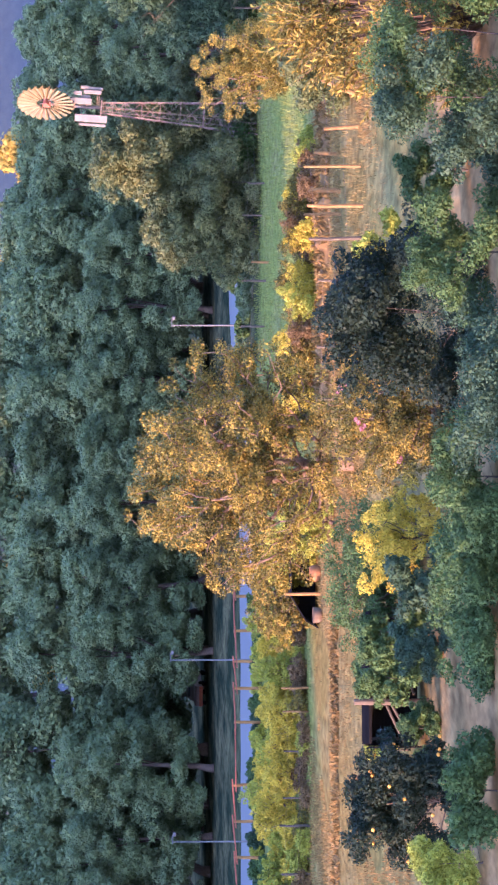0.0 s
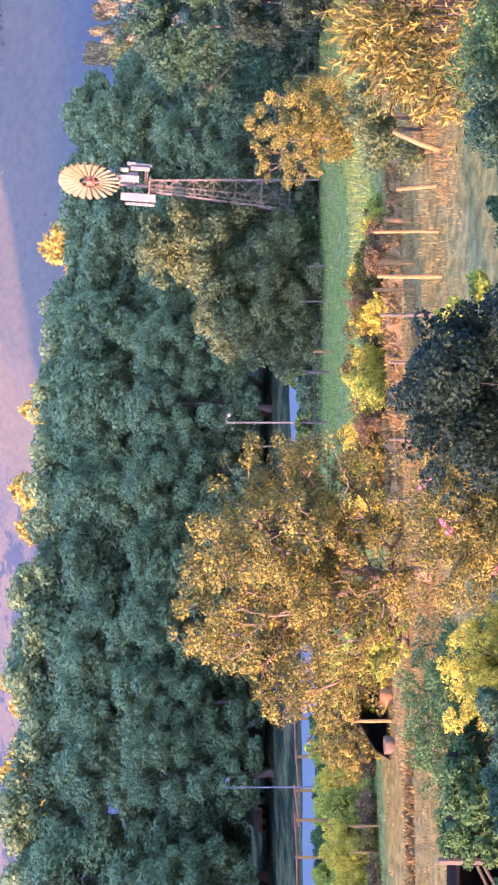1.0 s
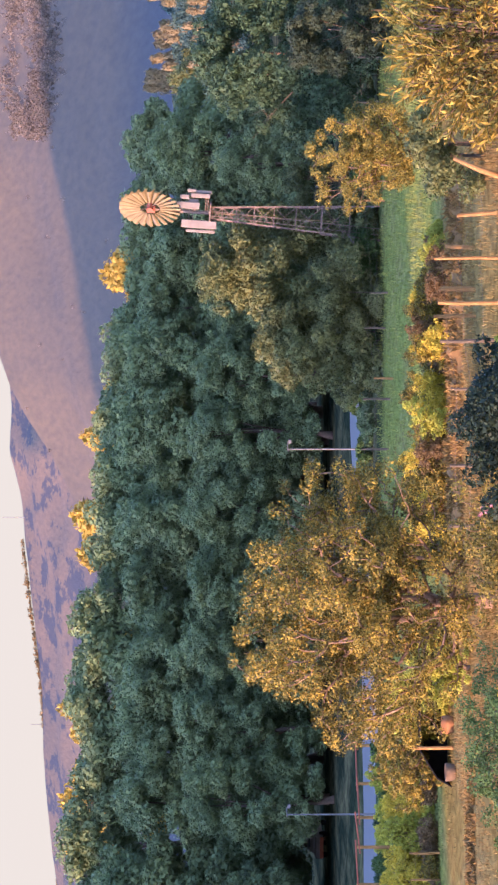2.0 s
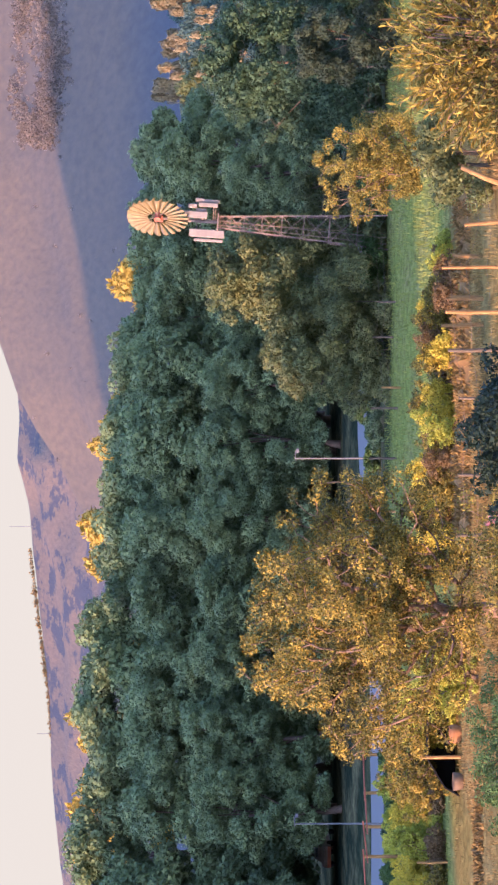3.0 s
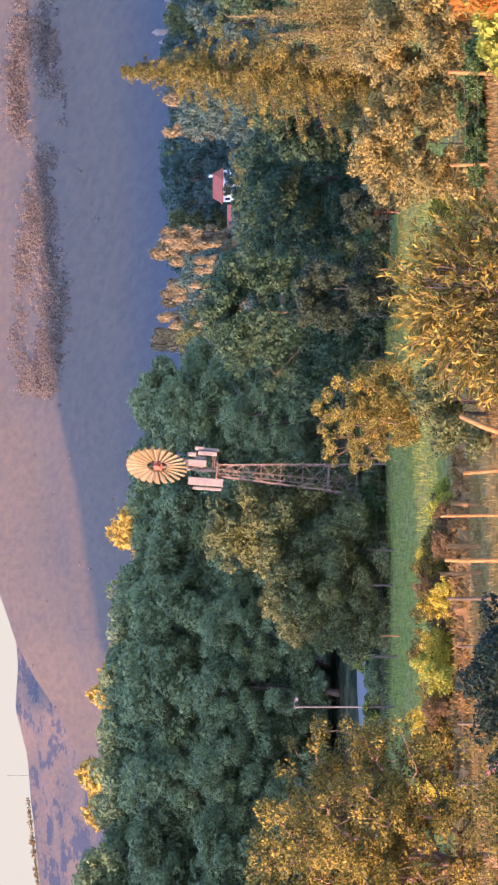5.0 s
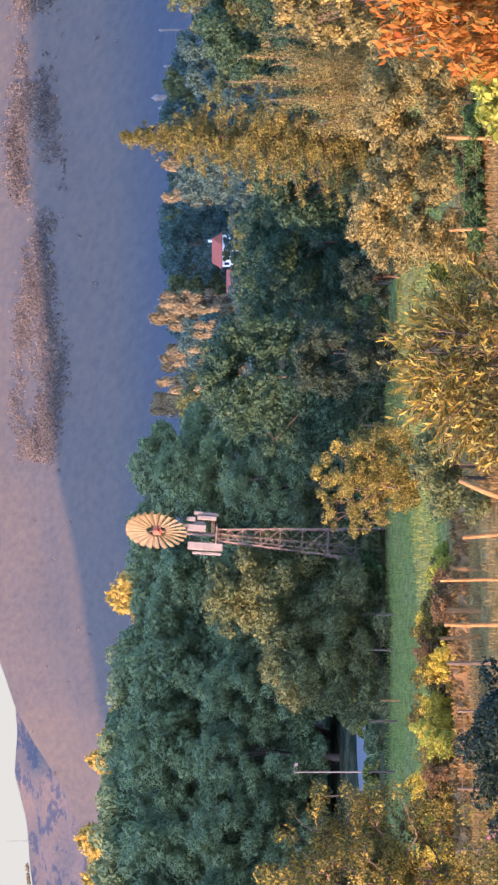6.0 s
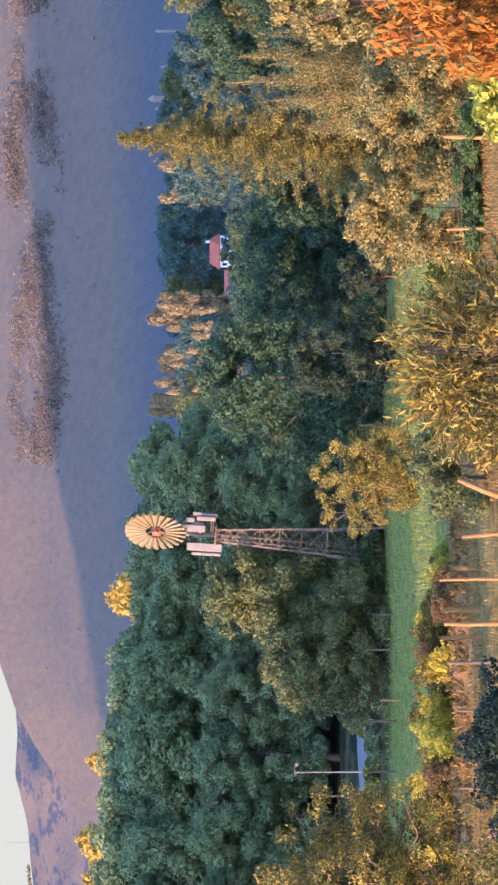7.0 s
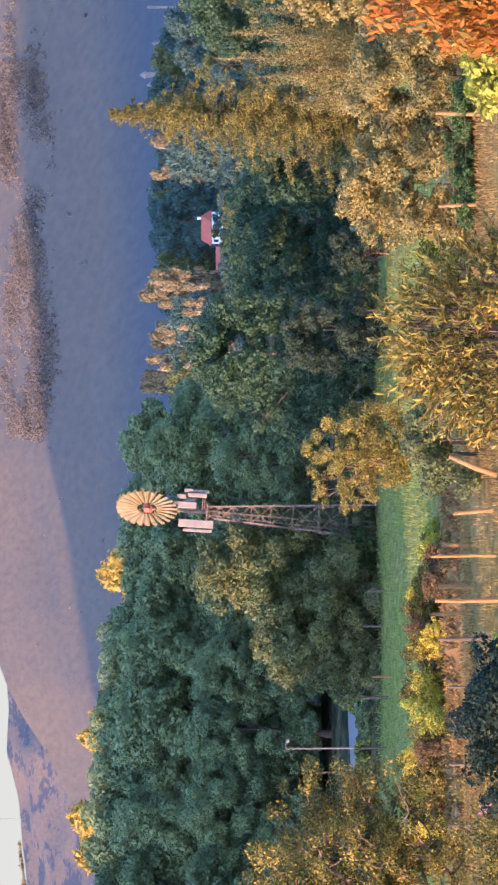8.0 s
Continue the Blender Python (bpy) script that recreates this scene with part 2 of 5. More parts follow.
def branches(rng, lumps, height, width, low, trunk, count, sides=6):
    """A tapered trunk and limbs that bend out to some of the lumps."""
    lean = rng.normal(size=2) * 0.04 * height
    top = Vector((lean[0], lean[1], low + (height - low) * 0.6))
    path = [Vector((0, 0, -0.25)), Vector((lean[0] * 0.1, lean[1] * 0.1, low * 0.4)), Vector((lean[0] * 0.5, lean[1] * 0.3, low)), top]
    pieces = [tube(path, [trunk * 1.35, trunk, trunk * 0.75, trunk * 0.25], sides + 2)]
    order = rng.permutation(len(lumps))[:count]
    for i in order:
        c = Vector(lumps[i][:3])
        k = min(max((c.z - low) / max(height - low, 0.1) * 0.55, 0.0), 0.95)
        start = path[2].lerp(top, k) if c.z > low else path[1].lerp(path[2], 0.8)
        mid = start.lerp(c, 0.5) + Vector((rng.normal() * 0.12, rng.normal() * 0.12, 0.1)) * (width * 0.15)
        end = start.lerp(c, 1.05)
        w = trunk * (0.20 + 0.14 * rng.random())
        pieces.append(tube([start, mid, end], [w, w * 0.6, w * 0.15], 5))
        for j in range(2):
            d = Vector(rng.normal(size=3)) * lumps[i][3] * 0.9
            pieces.append(tube([mid.lerp(end, 0.3 + 0.4 * j), mid.lerp(end, 0.7) + d * 0.5, end + d * 0.8], [w * 0.4, w * 0.25, w * 0.06], 4))
    return joined(pieces)


def tree(name, seed, height, width, leaf_mat, bark_mat=None, low=None, shape="round", lumps=60, lump=None, count=9000,
         size=0.2, slim=0.5, trunk=None, limbs=24, shell=0.35, droop=0.0, aim_up=0.0, core=0.84, cover=0.55, fill=1.5):
    """The two meshes of one tree: trunk with limbs, crown."""
    rng = np.random.default_rng(seed)
    low = height * 0.22 if low is None else low
    lump = lump or width * 0.16
    if shape == "bush":
        limbs, trunk = min(limbs, 3), min(trunk or 1, 0.03)
    rows = crown_lumps(rng, height, width, low, lumps, shape, lump)
    inner = np.array(rows)
    inner[:, 3:] *= core
    spray = size * fill
    need = int(min(cover * (4 * math.pi * inner[:, 3] * inner[:, 5]).sum() / (spray * spray * 0.38), count * 0.85))
    both = [leaves(rng, rows, count, size, slim, shell, droop, aim_up), leaves(rng, inner, need, spray, slim * 1.25 if slim < 0.4 else max(slim, 0.6), 0.15, droop, aim_up)]
    crown = quads_mesh(name + " crown", np.concatenate(both), leaf_mat)
    v, f = branches(rng, rows, height, width, low, trunk or height * 0.022, limbs)
    return mesh_of(name + " trunk", v, f, bark_mat or (BARK_DARK if shape == "bush" else BARK), True), crown, rows


def branched(name, seed, height, width, leaf_mat, bark_mat, low, count, clump, per, size, slim=0.55, gap=-0.12, twig=0.014, lean=0.0):
    """A tree grown bough by bough: clumps of leaves in an uneven crown with gaps, each joined to the nearest limb."""
    rng = np.random.default_rng(seed)
    clumps = []
    tries = 0
    while len(clumps) < count and tries < count * 60:
        tries += 1
        d = rng.normal(size=3)
        d /= np.linalg.norm(d)
        k = rng.random() ** 0.42 * (0.93 + 0.42 * noise.noise(Vector(d) * 2.1 + Vector((0, seed, 0))))
        p = d * k
        if noise.noise(Vector(p) * 3.1 + Vector((seed, 0, 0))) < gap:
            continue
        c = np.array((p[0] * width / 2 + lean * p[2], p[1] * width / 2, low + (height - low) * (0.5 + 0.5 * p[2])))
        if clumps and min(np.sum((np.array(clumps) - c) ** 2, 1)) < (clump * 0.75) ** 2:
            continue
        clumps.append(c)
    clumps = np.array(clumps)
    bole = low + (height - low) * 0.12
    nodes = [np.array((0, 0, -0.3)), np.array((0.03, 0.02, bole * 0.5)) , np.array((-0.04, 0.05, bole)), np.array((lean * 0.2 + 0.1, 0.0, bole + (height - low) * 0.22))]
    parent, length = [-1, 0, 1, 2], [0.0, bole * 0.5, bole, bole + (height - low) * 0.22]
    for i in np.argsort(np.linalg.norm(clumps - nodes[2], axis=1)):
        c = clumps[i]
        far = np.linalg.norm(np.array(nodes) - c, axis=1)
        cost = far + 0.45 * np.array(length)
        cost[:2] = 1e9
        j = int(np.argmin(cost))
        if far[j] > clump * 1.3:
            m = (nodes[j] + c) / 2 + rng.normal(size=3) * far[j] * 0.10 + np.array((0, 0, far[j] * 0.06))
            nodes.append(m)
            parent.append(j)
            length.append(length[j] + far[j] / 2)
            j = len(nodes) - 1
        nodes.append(c)
        parent.append(j)
        length.append(length[j] + np.linalg.norm(nodes[j] - c))
    weight = np.ones(len(nodes))
    for i in range(len(nodes) - 1, 0, -1):
        weight[parent[i]] += weight[i]
    radius = twig * weight ** 0.46
    pieces = []
    for i in range(1, len(nodes)):
        j = parent[i]
        a, b = Vector(nodes[j]), Vector(nodes[i])
        bend = a.lerp(b, 0.5) + Vector(rng.normal(size=3)) * (b - a).length * 0.06
        r0 = min(radius[j], radius[i] * 1.5)
        pieces.append(tube([a, bend, b], [r0, (r0 + radius[i]) / 2, radius[i]], 6 if weight[i] > 8 else 4))
    rows = []
    for c in clumps:
        r = clump * (0.65 + 0.6 * rng.random())
        rows.append((*c, r, r, r * 0.75))
    crown = quads_mesh(name + " crown", leaves(rng, rows, len(clumps) * per, size, slim, 0.4), leaf_mat)
    v, f = joined(pieces)
    return mesh_of(name + " trunk", v, f, bark_mat, True), crown


def shoots(name, seed, height, width, leaf_mat, bark_mat, stems, per, size, slim=0.2):
    """A shrub of leafy shoots that start within a domed crown and point out and up, long leaves set along each."""
    rng = np.random.default_rng(seed)
    pieces, at, way, out = [], [], [], []
    for i in range(stems):
        a, z = i * 2.39996 + rng.normal() * 0.2, 0.06 + 0.94 * rng.random()
        ring = math.sqrt(max(0.04, 1 - z ** 2.6))
        shell = Vector((math.cos(a) * ring * width / 2, math.sin(a) * ring * width / 2, height * 0.93 * z))
        k = 0.5 + 0.42 * rng.random() ** 0.7
        start = Vector((shell.x * k, shell.y * k, shell.z * (0.55 + 0.45 * k)))
        d = Vector((shell.x / width * 2, shell.y / width * 2, 0.55)) + Vector(rng.normal(size=3)) * 0.35
        d.normalize()
        tip = start + d * (0.45 + 0.6 * rng.random() ** 2) + Vector((0, 0, 0.08))
        bend = start.lerp(tip, 0.5) - Vector((0, 0, 0.04))
        pieces.append(tube([start, bend, tip], [0.014, 0.010, 0.003], 4))
        if i % 6 == 0:
            foot = Vector((shell.x * 0.12, shell.y * 0.12, -0.2))
            pieces.append(tube([foot, foot.lerp(start, 0.5) + Vector((0, 0, 0.25)), start], [0.04, 0.028, 0.014], 5))
        for q in range(per):
            t = (q + rng.random()) / per
            at.append(start.lerp(tip, t))
            way.append(d)
            out.append(Vector((shell.x, shell.y, shell.z * 0.6)).normalized())
    at, way, out = np.array(at), np.array(way), np.array(out)
    n = len(at)
    axis = way * 0.8 + rng.normal(size=(n, 3)) * 0.42
    axis /= np.linalg.norm(axis, axis=1)[:, None]
    nrm = out + rng.normal(size=(n, 3)) * 0.45 + np.array((0, 0, 0.4))
    side = np.cross(nrm, axis)
    side /= np.linalg.norm(side, axis=1)[:, None] + 1e-9
    up = np.cross(axis, side)
    s = (size * (0.55 + 0.8 * rng.random(n)))[:, None]
    crown = np.stack([at, at + axis * s * 0.5 + side * s * 0.5 * slim + up * s * 0.06, at + axis * s - up * s * 0.1, at + axis * s * 0.5 - side * s * 0.5 * slim + up * s * 0.06], 1)
    v, f = joined(pieces)
    return mesh_of(name + " stem", v, f, bark_mat, True), quads_mesh(name + " crown", crown, leaf_mat)


def conifer(name, seed, height, width, leaf_mat, bark_mat, low, boughs, count, size):
    """A conifer: drooping boughs round one trunk, each a row of flat sprays, with ragged gaps."""
    rng = np.random.default_rng(seed)
    pieces, rows = [tube([(0, 0, -0.3), (0.05, 0, height * 0.5), (0.12, 0, height * 0.99)], [0.30, 0.17, 0.02], 8)], []
    for i in range(boughs):
        t = (i + rng.random()) / boughs
        a = i * 2.39996 + rng.normal() * 0.3
        z = low + (height - low) * t
        reach = width / 2 * (1 - t) ** 0.8 * (0.62 + 0.5 * rng.random()) + 0.10
        tip = Vector((math.cos(a) * reach, math.sin(a) * reach, z - reach * (0.10 + 0.18 * rng.random())))
        root = Vector((0.1 * t, 0, z))
        pieces.append(tube([root, root.lerp(tip, 0.5) + Vector((0, 0, 0.05 * reach)), tip], [0.05 * (1 - t) + 0.012, 0.025 * (1 - t) + 0.008, 0.006], 4))
        for k in range(5):
            u = 0.12 + 0.9 * k / 4
            q = root.lerp(tip, u)
            r = (0.15 + 0.12 * reach * (1.15 - 0.75 * u)) * (0.7 + 0.6 * rng.random())
            rows.append((q.x + rng.normal() * r * 0.4, q.y + rng.normal() * r * 0.4, q.z + rng.normal() * r * 0.3, r, r, r * 0.62))
    for k in range(6):
        rows.append((0.12, 0, height - 0.12 * k, 0.05 + 0.035 * k, 0.05 + 0.035 * k, 0.12))
    v, f = joined(pieces)
    return mesh_of(name + " trunk", v, f, bark_mat, True), quads_mesh(name + " crown", leaves(rng, rows, count, size, 0.32, 0.5, 0.5), leaf_mat)


def plumes(name, seed, stems, leaf_mat, bark_mat, count, size):
    """A tree of upright plumes; stems: rows of x, y, height, half width."""
    rng = np.random.default_rng(seed)
    pieces, rows = [], []
    for x, y, h, w in stems:
        pieces.append(tube([(x * 0.25, y * 0.25, -0.2), (x * 0.8, y * 0.8, h * 0.4), (x, y, h * 0.98)], [0.09, 0.05, 0.01], 5))
        steps = int(h / (w * 0.13))
        for k in range(steps):
            t = k / steps
            r = w * min(1.0, 1.1 * (1 - t) ** 0.9 + 0.04) * (0.42 + 0.3 * rng.random())
            a, off = rng.random() * 6.28, w * (1 - t) * 0.95 * rng.random()
            lean = min(1.0, 0.25 + t * 1.4)
            rows.append((x * lean + math.cos(a) * off, y * lean + math.sin(a) * off, h * (0.04 + 0.96 * t), r, r, r * 1.5))
    v, f = joined(pieces)
    return mesh_of(name + " trunk", v, f, bark_mat, True), quads_mesh(name + " crown", leaves(rng, rows, count, size, 0.42, 0.5, 0.0, 0.9), leaf_mat)


def plant(name, meshes, at, turn=0.0, scale=(1, 1, 1), parts=("trunk", "crown"), **tags):
    ob = empty(name, at, turn, **tags)
    ob.scale = scale
    part(parts[0], meshes[0], ob)
    part(parts[1], meshes[1], ob)
    return ob


# ---- ground ----
def ground_material():
    m, n, l, p = material("pasture and soil", 1.0)
    p.inputs["Specular IOR Level"].default_value = 0.0
    tc = n.new("ShaderNodeTexCoord")
    sep = n.new("ShaderNodeSeparateXYZ")
    wob = noise_node(n, l, tc.outputs["Object"], 0.12, 4)
    fine = noise_node(n, l, tc.outputs["Object"], 2.2, 8, (1.0, 0.35, 1))
    tuft = noise_node(n, l, tc.outputs["Object"], 0.5, 6, (0.7, 0.25, 1))
    l.new(tc.outputs["Object"], sep.inputs[0])
    sh = n.new("ShaderNodeMath")
    sh.operation = "MULTIPLY_ADD"
    sh.inputs[1].default_value = 22.0
    l.new(wob.outputs["Fac"], sh.inputs[0])
    l.new(sep.outputs["Y"], sh.inputs[2])
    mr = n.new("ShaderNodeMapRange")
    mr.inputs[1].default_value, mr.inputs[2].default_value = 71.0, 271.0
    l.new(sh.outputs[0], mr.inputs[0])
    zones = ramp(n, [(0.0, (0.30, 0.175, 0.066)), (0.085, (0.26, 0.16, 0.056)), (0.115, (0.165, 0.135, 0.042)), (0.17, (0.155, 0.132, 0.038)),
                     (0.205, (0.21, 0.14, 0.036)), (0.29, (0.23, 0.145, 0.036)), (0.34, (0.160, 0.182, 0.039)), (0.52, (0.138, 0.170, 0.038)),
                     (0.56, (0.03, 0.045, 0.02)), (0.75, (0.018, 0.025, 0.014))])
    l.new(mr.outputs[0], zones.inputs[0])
    straw = ramp(n, [(0.42, (0, 0, 0)), (0.68, (1, 1, 1))])
    l.new(tuft.outputs["Fac"], straw.inputs[0])
    mix = n.new("ShaderNodeMix")
    mix.data_type = "RGBA"
    k = n.new("ShaderNodeMath")
    k.operation = "MULTIPLY"
    k.inputs[1].default_value = 0.45
    l.new(straw.outputs[0], k.inputs[0])
    l.new(k.outputs[0], mix.inputs[0])
    l.new(zones.outputs[0], mix.inputs[6])
    mix.inputs[7].default_value = (0.20, 0.17, 0.07, 1)
    dark = n.new("ShaderNodeMix")
    dark.data_type, dark.blend_type = "RGBA", "MULTIPLY"
    dark.inputs[0].default_value = 1.0
    fr = ramp(n, [(0.3, (0.55, 0.55, 0.55)), (0.7, (1.25, 1.25, 1.25))])
    l.new(fine.outputs["Fac"], fr.inputs[0])
    l.new(mix.outputs[2], dark.inputs[6])
    l.new(fr.outputs[0], dark.inputs[7])
    l.new(dark.outputs[2], p.inputs["Base Color"])
    bp = n.new("ShaderNodeBump")
    bp.inputs["Strength"].default_value, bp.inputs["Distance"].default_value = 0.8, 0.12
    l.new(fine.outputs["Fac"], bp.inputs["Height"])
    l.new(bp.outputs[0], p.inputs["Normal"])
    return m


def build_ground():
    radii = [0.0] + list(np.linspace(20, 260, 61)) + list(np.geomspace(280, 4600, 24))
    turns = 180
    verts, faces = [Vector((0, 0, 0))], []
    for r in radii[1:]:
        for k in range(turns):
            p = polar(k * 360 / turns, r)
            h = 0.0
            if r < 260:
                h = (noise.noise(p * 0.06) * 0.16 + noise.noise(p * 0.3) * 0.04) * min(1, r / 60) * min(1, max(0, (170 - r) / 20)) - 0.02
            verts.append(Vector((p.x, p.y, h)))
    for k in range(turns):
        faces.append((0, 1 + (k + 1) % turns, 1 + k))
    for i in range(len(radii) - 2):
        for k in range(turns):
            a, b = 1 + i * turns, 1 + (i + 1) * turns
            faces.append((a + k, a + (k + 1) % turns, b + (k + 1) % turns, b + k))
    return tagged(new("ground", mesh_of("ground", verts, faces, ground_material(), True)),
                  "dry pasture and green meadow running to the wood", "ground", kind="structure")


build_ground()


def water_material():
    m, n, l, p = material("still water", 0.8)
    p.inputs["Base Color"].default_value = (0.13, 0.125, 0.11, 1)
    p.inputs["IOR"].default_value = 1.33
    p.inputs["Specular IOR Level"].default_value = 0.13
    tc = n.new("ShaderNodeTexCoord")
    a = noise_node(n, l, tc.outputs["Object"], 1.2, 4, (1, 0.4, 1))
    bp = n.new("ShaderNodeBump")
    bp.inputs["Strength"].default_value, bp.inputs["Distance"].default_value = 0.35, 0.1
    l.new(a.outputs["Fac"], bp.inputs["Height"])
    l.new(bp.outputs[0], p.inputs["Normal"])
    return m


def build_water():
    """A pond with a wandering bank."""
    near, far = [], []
    steps = 60
    for i in range(steps + 1):
        b = -12.5 + 14.5 * i / steps
        t = min(max((b + 5.0) / 6.0, 0), 1)
        t = t * t * (3 - 2 * t)
        wob = noise.noise(Vector((b * 0.9, 3.0, 0))) * 3
        n0, f0 = 174 + 17 * t + wob, 189 + 16 * t + noise.noise(Vector((b * 0.7, 9.0, 0))) * 3
        near.append(polar(b, n0, 0.02))
        far.append(polar(b, f0, 0.02))
    faces = [(i, i + 1, steps + 2 + i, steps + 1 + i) for i in range(steps)]
    tagged(new("water", mesh_of("water", near + far, faces, water_material())), "pale grey blue still pond before the wood", "water", kind="structure")


build_water()


# ---- hills and mountain ----
def hill_material(name, low, high, z0, z1, haze_hue, haze_glow, wood=0.68, patches=0.022):
    m, n, l, p = material(name, 0.95)
    p.inputs["Specular IOR Level"].default_value = 0.05
    tc = n.new("ShaderNodeTexCoord")
    sep = n.new("ShaderNodeSeparateXYZ")
    l.new(tc.outputs["Object"], sep.inputs[0])
    big = noise_node(n, l, tc.outputs["Object"], 0.008, 5, (1, 0.3, 1))
    small = noise_node(n, l, tc.outputs["Object"], 0.30, 10, (1, 0.16, 1.0))
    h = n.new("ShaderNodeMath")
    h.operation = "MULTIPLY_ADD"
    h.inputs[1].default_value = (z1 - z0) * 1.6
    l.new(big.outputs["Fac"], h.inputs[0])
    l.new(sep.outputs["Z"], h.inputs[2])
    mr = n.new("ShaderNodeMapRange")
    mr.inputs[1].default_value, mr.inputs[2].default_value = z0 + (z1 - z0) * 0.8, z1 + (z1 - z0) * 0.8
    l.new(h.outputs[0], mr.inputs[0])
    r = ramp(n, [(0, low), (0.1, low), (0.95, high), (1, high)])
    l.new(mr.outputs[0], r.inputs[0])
    mul = n.new("ShaderNodeMix")
    mul.data_type, mul.blend_type = "RGBA", "MULTIPLY"
    mul.inputs[0].default_value = 1.0
    sr = ramp(n, [(0.32, (0.82, 0.83, 0.86)), (0.68, (1.10, 1.09, 1.07))])
    l.new(small.outputs["Fac"], sr.inputs[0])
    l.new(r.outputs[0], mul.inputs[6])
    l.new(sr.outputs[0], mul.inputs[7])
    # scrub and wood in patches with frayed edges
    mid = noise_node(n, l, tc.outputs["Object"], patches, 8, (1, 0.3, 1.5))
    mid.inputs["Roughness"].default_value = 0.72
    pr = ramp(n, [(wood, (0, 0, 0)), (wood + 0.05, (1, 1, 1))])
    l.new(mid.outputs["Fac"], pr.inputs[0])
    scrub = n.new("ShaderNodeMix")
    scrub.data_type = "RGBA"
    hf = n.new("ShaderNodeMath")
    hf.operation = "MULTIPLY"
    hf.inputs[1].default_value = 0.85
    l.new(pr.outputs[0], hf.inputs[0])
    l.new(hf.outputs[0], scrub.inputs[0])
    l.new(mul.outputs[2], scrub.inputs[6])
    scrub.inputs[7].default_value = (*low, 1)
    l.new(scrub.outputs[2], p.inputs["Base Color"])
    # bluish emission stands in for the haze of distance
    p.inputs["Emission Color"].default_value = (*haze_hue, 1)
    p.inputs["Emission Strength"].default_value = haze_glow
    bp = n.new("ShaderNodeBump")
    bp.inputs["Strength"].default_value, bp.inputs["Distance"].default_value = 0.3, 2.0
    l.new(small.outputs["Fac"], bp.inputs["Height"])
    l.new(bp.outputs[0], p.inputs["Normal"])
    return m


def between(table, x):
    xs, ys = zip(*table)
    return float(np.interp(x, xs, ys))


# crest of each range: bearing in degrees, rise over the horizon in degrees
SPUR = [(-14, 1.2), (-4, 1.5), (-2.1, 1.9), (-1.1, 2.3), (-0.35, 2.68), (0.23, 3.05), (0.8, 3.35), (1.4, 3.55), (1.75, 3.68), (2.7, 4.0), (4.6, 4.7), (7.5, 5.3), (10.3, 5.6), (18, 5.8)]
BACK = [(-16, 2.0), (-7.5, 2.50), (-5.9, 2.66), (-4.26, 2.81), (-3.0, 2.98), (-1.87, 3.12), (-1.1, 3.19), (-0.7, 3.27), (-0.34, 3.36), (0.0, 3.31), (0.42, 3.25), (0.9, 3.28), (1.5, 3.35), (18, 3.0)]


def build_range(name, table, near, crest, mat, rough, label):
    cols, rows = 260, 70
    verts, faces = [], []
    for i in range(cols + 1):
        b = -15 + 33 * i / cols
        for j in range(rows + 1):
            t = j / rows
            r = near + (crest - near) * t * 1.12
            rise = between(table, b) / 57.3 * crest + 8.84
            k = min(t * 1.12, 1.0)
            prof = k ** 1.35 if k < 1 else 1 - (t * 1.12 - 1) * 0.8
            p = polar(b, r)
            n = noise.fractal(Vector((p.x, p.y, 0)) * 0.004, 1.0, 2.0, 5)
            z = -1 + rise * prof + n * rough * k * (1 - 0.8 * k ** 6)
            verts.append(Vector((p.x, p.y, z)))
    for i in range(cols):
        for j in range(rows):
            a = i * (rows + 1) + j
            faces.append((a, a + rows + 1, a + rows + 2, a + 1))
    return tagged(new(name, mesh_of(name, verts, faces, mat, True)), label, "mountain", kind="structure")


# haze colour that both mountain ranges give off themselves
HAZE_BLUE = (0.195, 0.285, 0.42)
build_range("mountain", SPUR, 1150, 1700, hill_material("hill pasture and wood", (0.03, 0.035, 0.033), (0.077, 0.058, 0.028), 25, 50, HAZE_BLUE, 0.0275), 14,
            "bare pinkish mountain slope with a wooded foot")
build_range("mountain_far", BACK, 1900, 3000, hill_material("far hill pasture", (0.024, 0.026, 0.028), (0.110, 0.074, 0.034), 60, 110, HAZE_BLUE, 0.033, 0.51, 0.034), 22,
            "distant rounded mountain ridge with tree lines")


def ridge(name, pts, half, mat, label):
    """A hill with its crest along rows of x, y, height."""
    verts, faces = [], []
    steps, across = 96, 14
    for i in range(steps + 1):
        u = i / steps * (len(pts) - 1)
        k = min(int(u), len(pts) - 2)
        a, b = Vector(pts[k]), Vector(pts[k + 1])
        c = a.lerp(b, u - k)
        d = (b - a)
        n = Vector((-d.y, d.x, 0)).normalized()
        for j in range(across + 1):
            w = j / across * 2 - 1
            q = c + n * w * half
            z = c.z * (0.5 + 0.5 * math.cos(math.pi * w)) + noise.noise(q * 0.05) * c.z * 0.03
            verts.append(Vector((q.x, q.y, z - 1)))
    for i in range(steps):
        for j in range(across):
            a = i * (across + 1) + j
            faces.append((a, a + 1, a + across + 2, a + across + 1))
    return tagged(new(name, mesh_of(name, verts, faces, mat, True)), label, "hill", kind="structure")


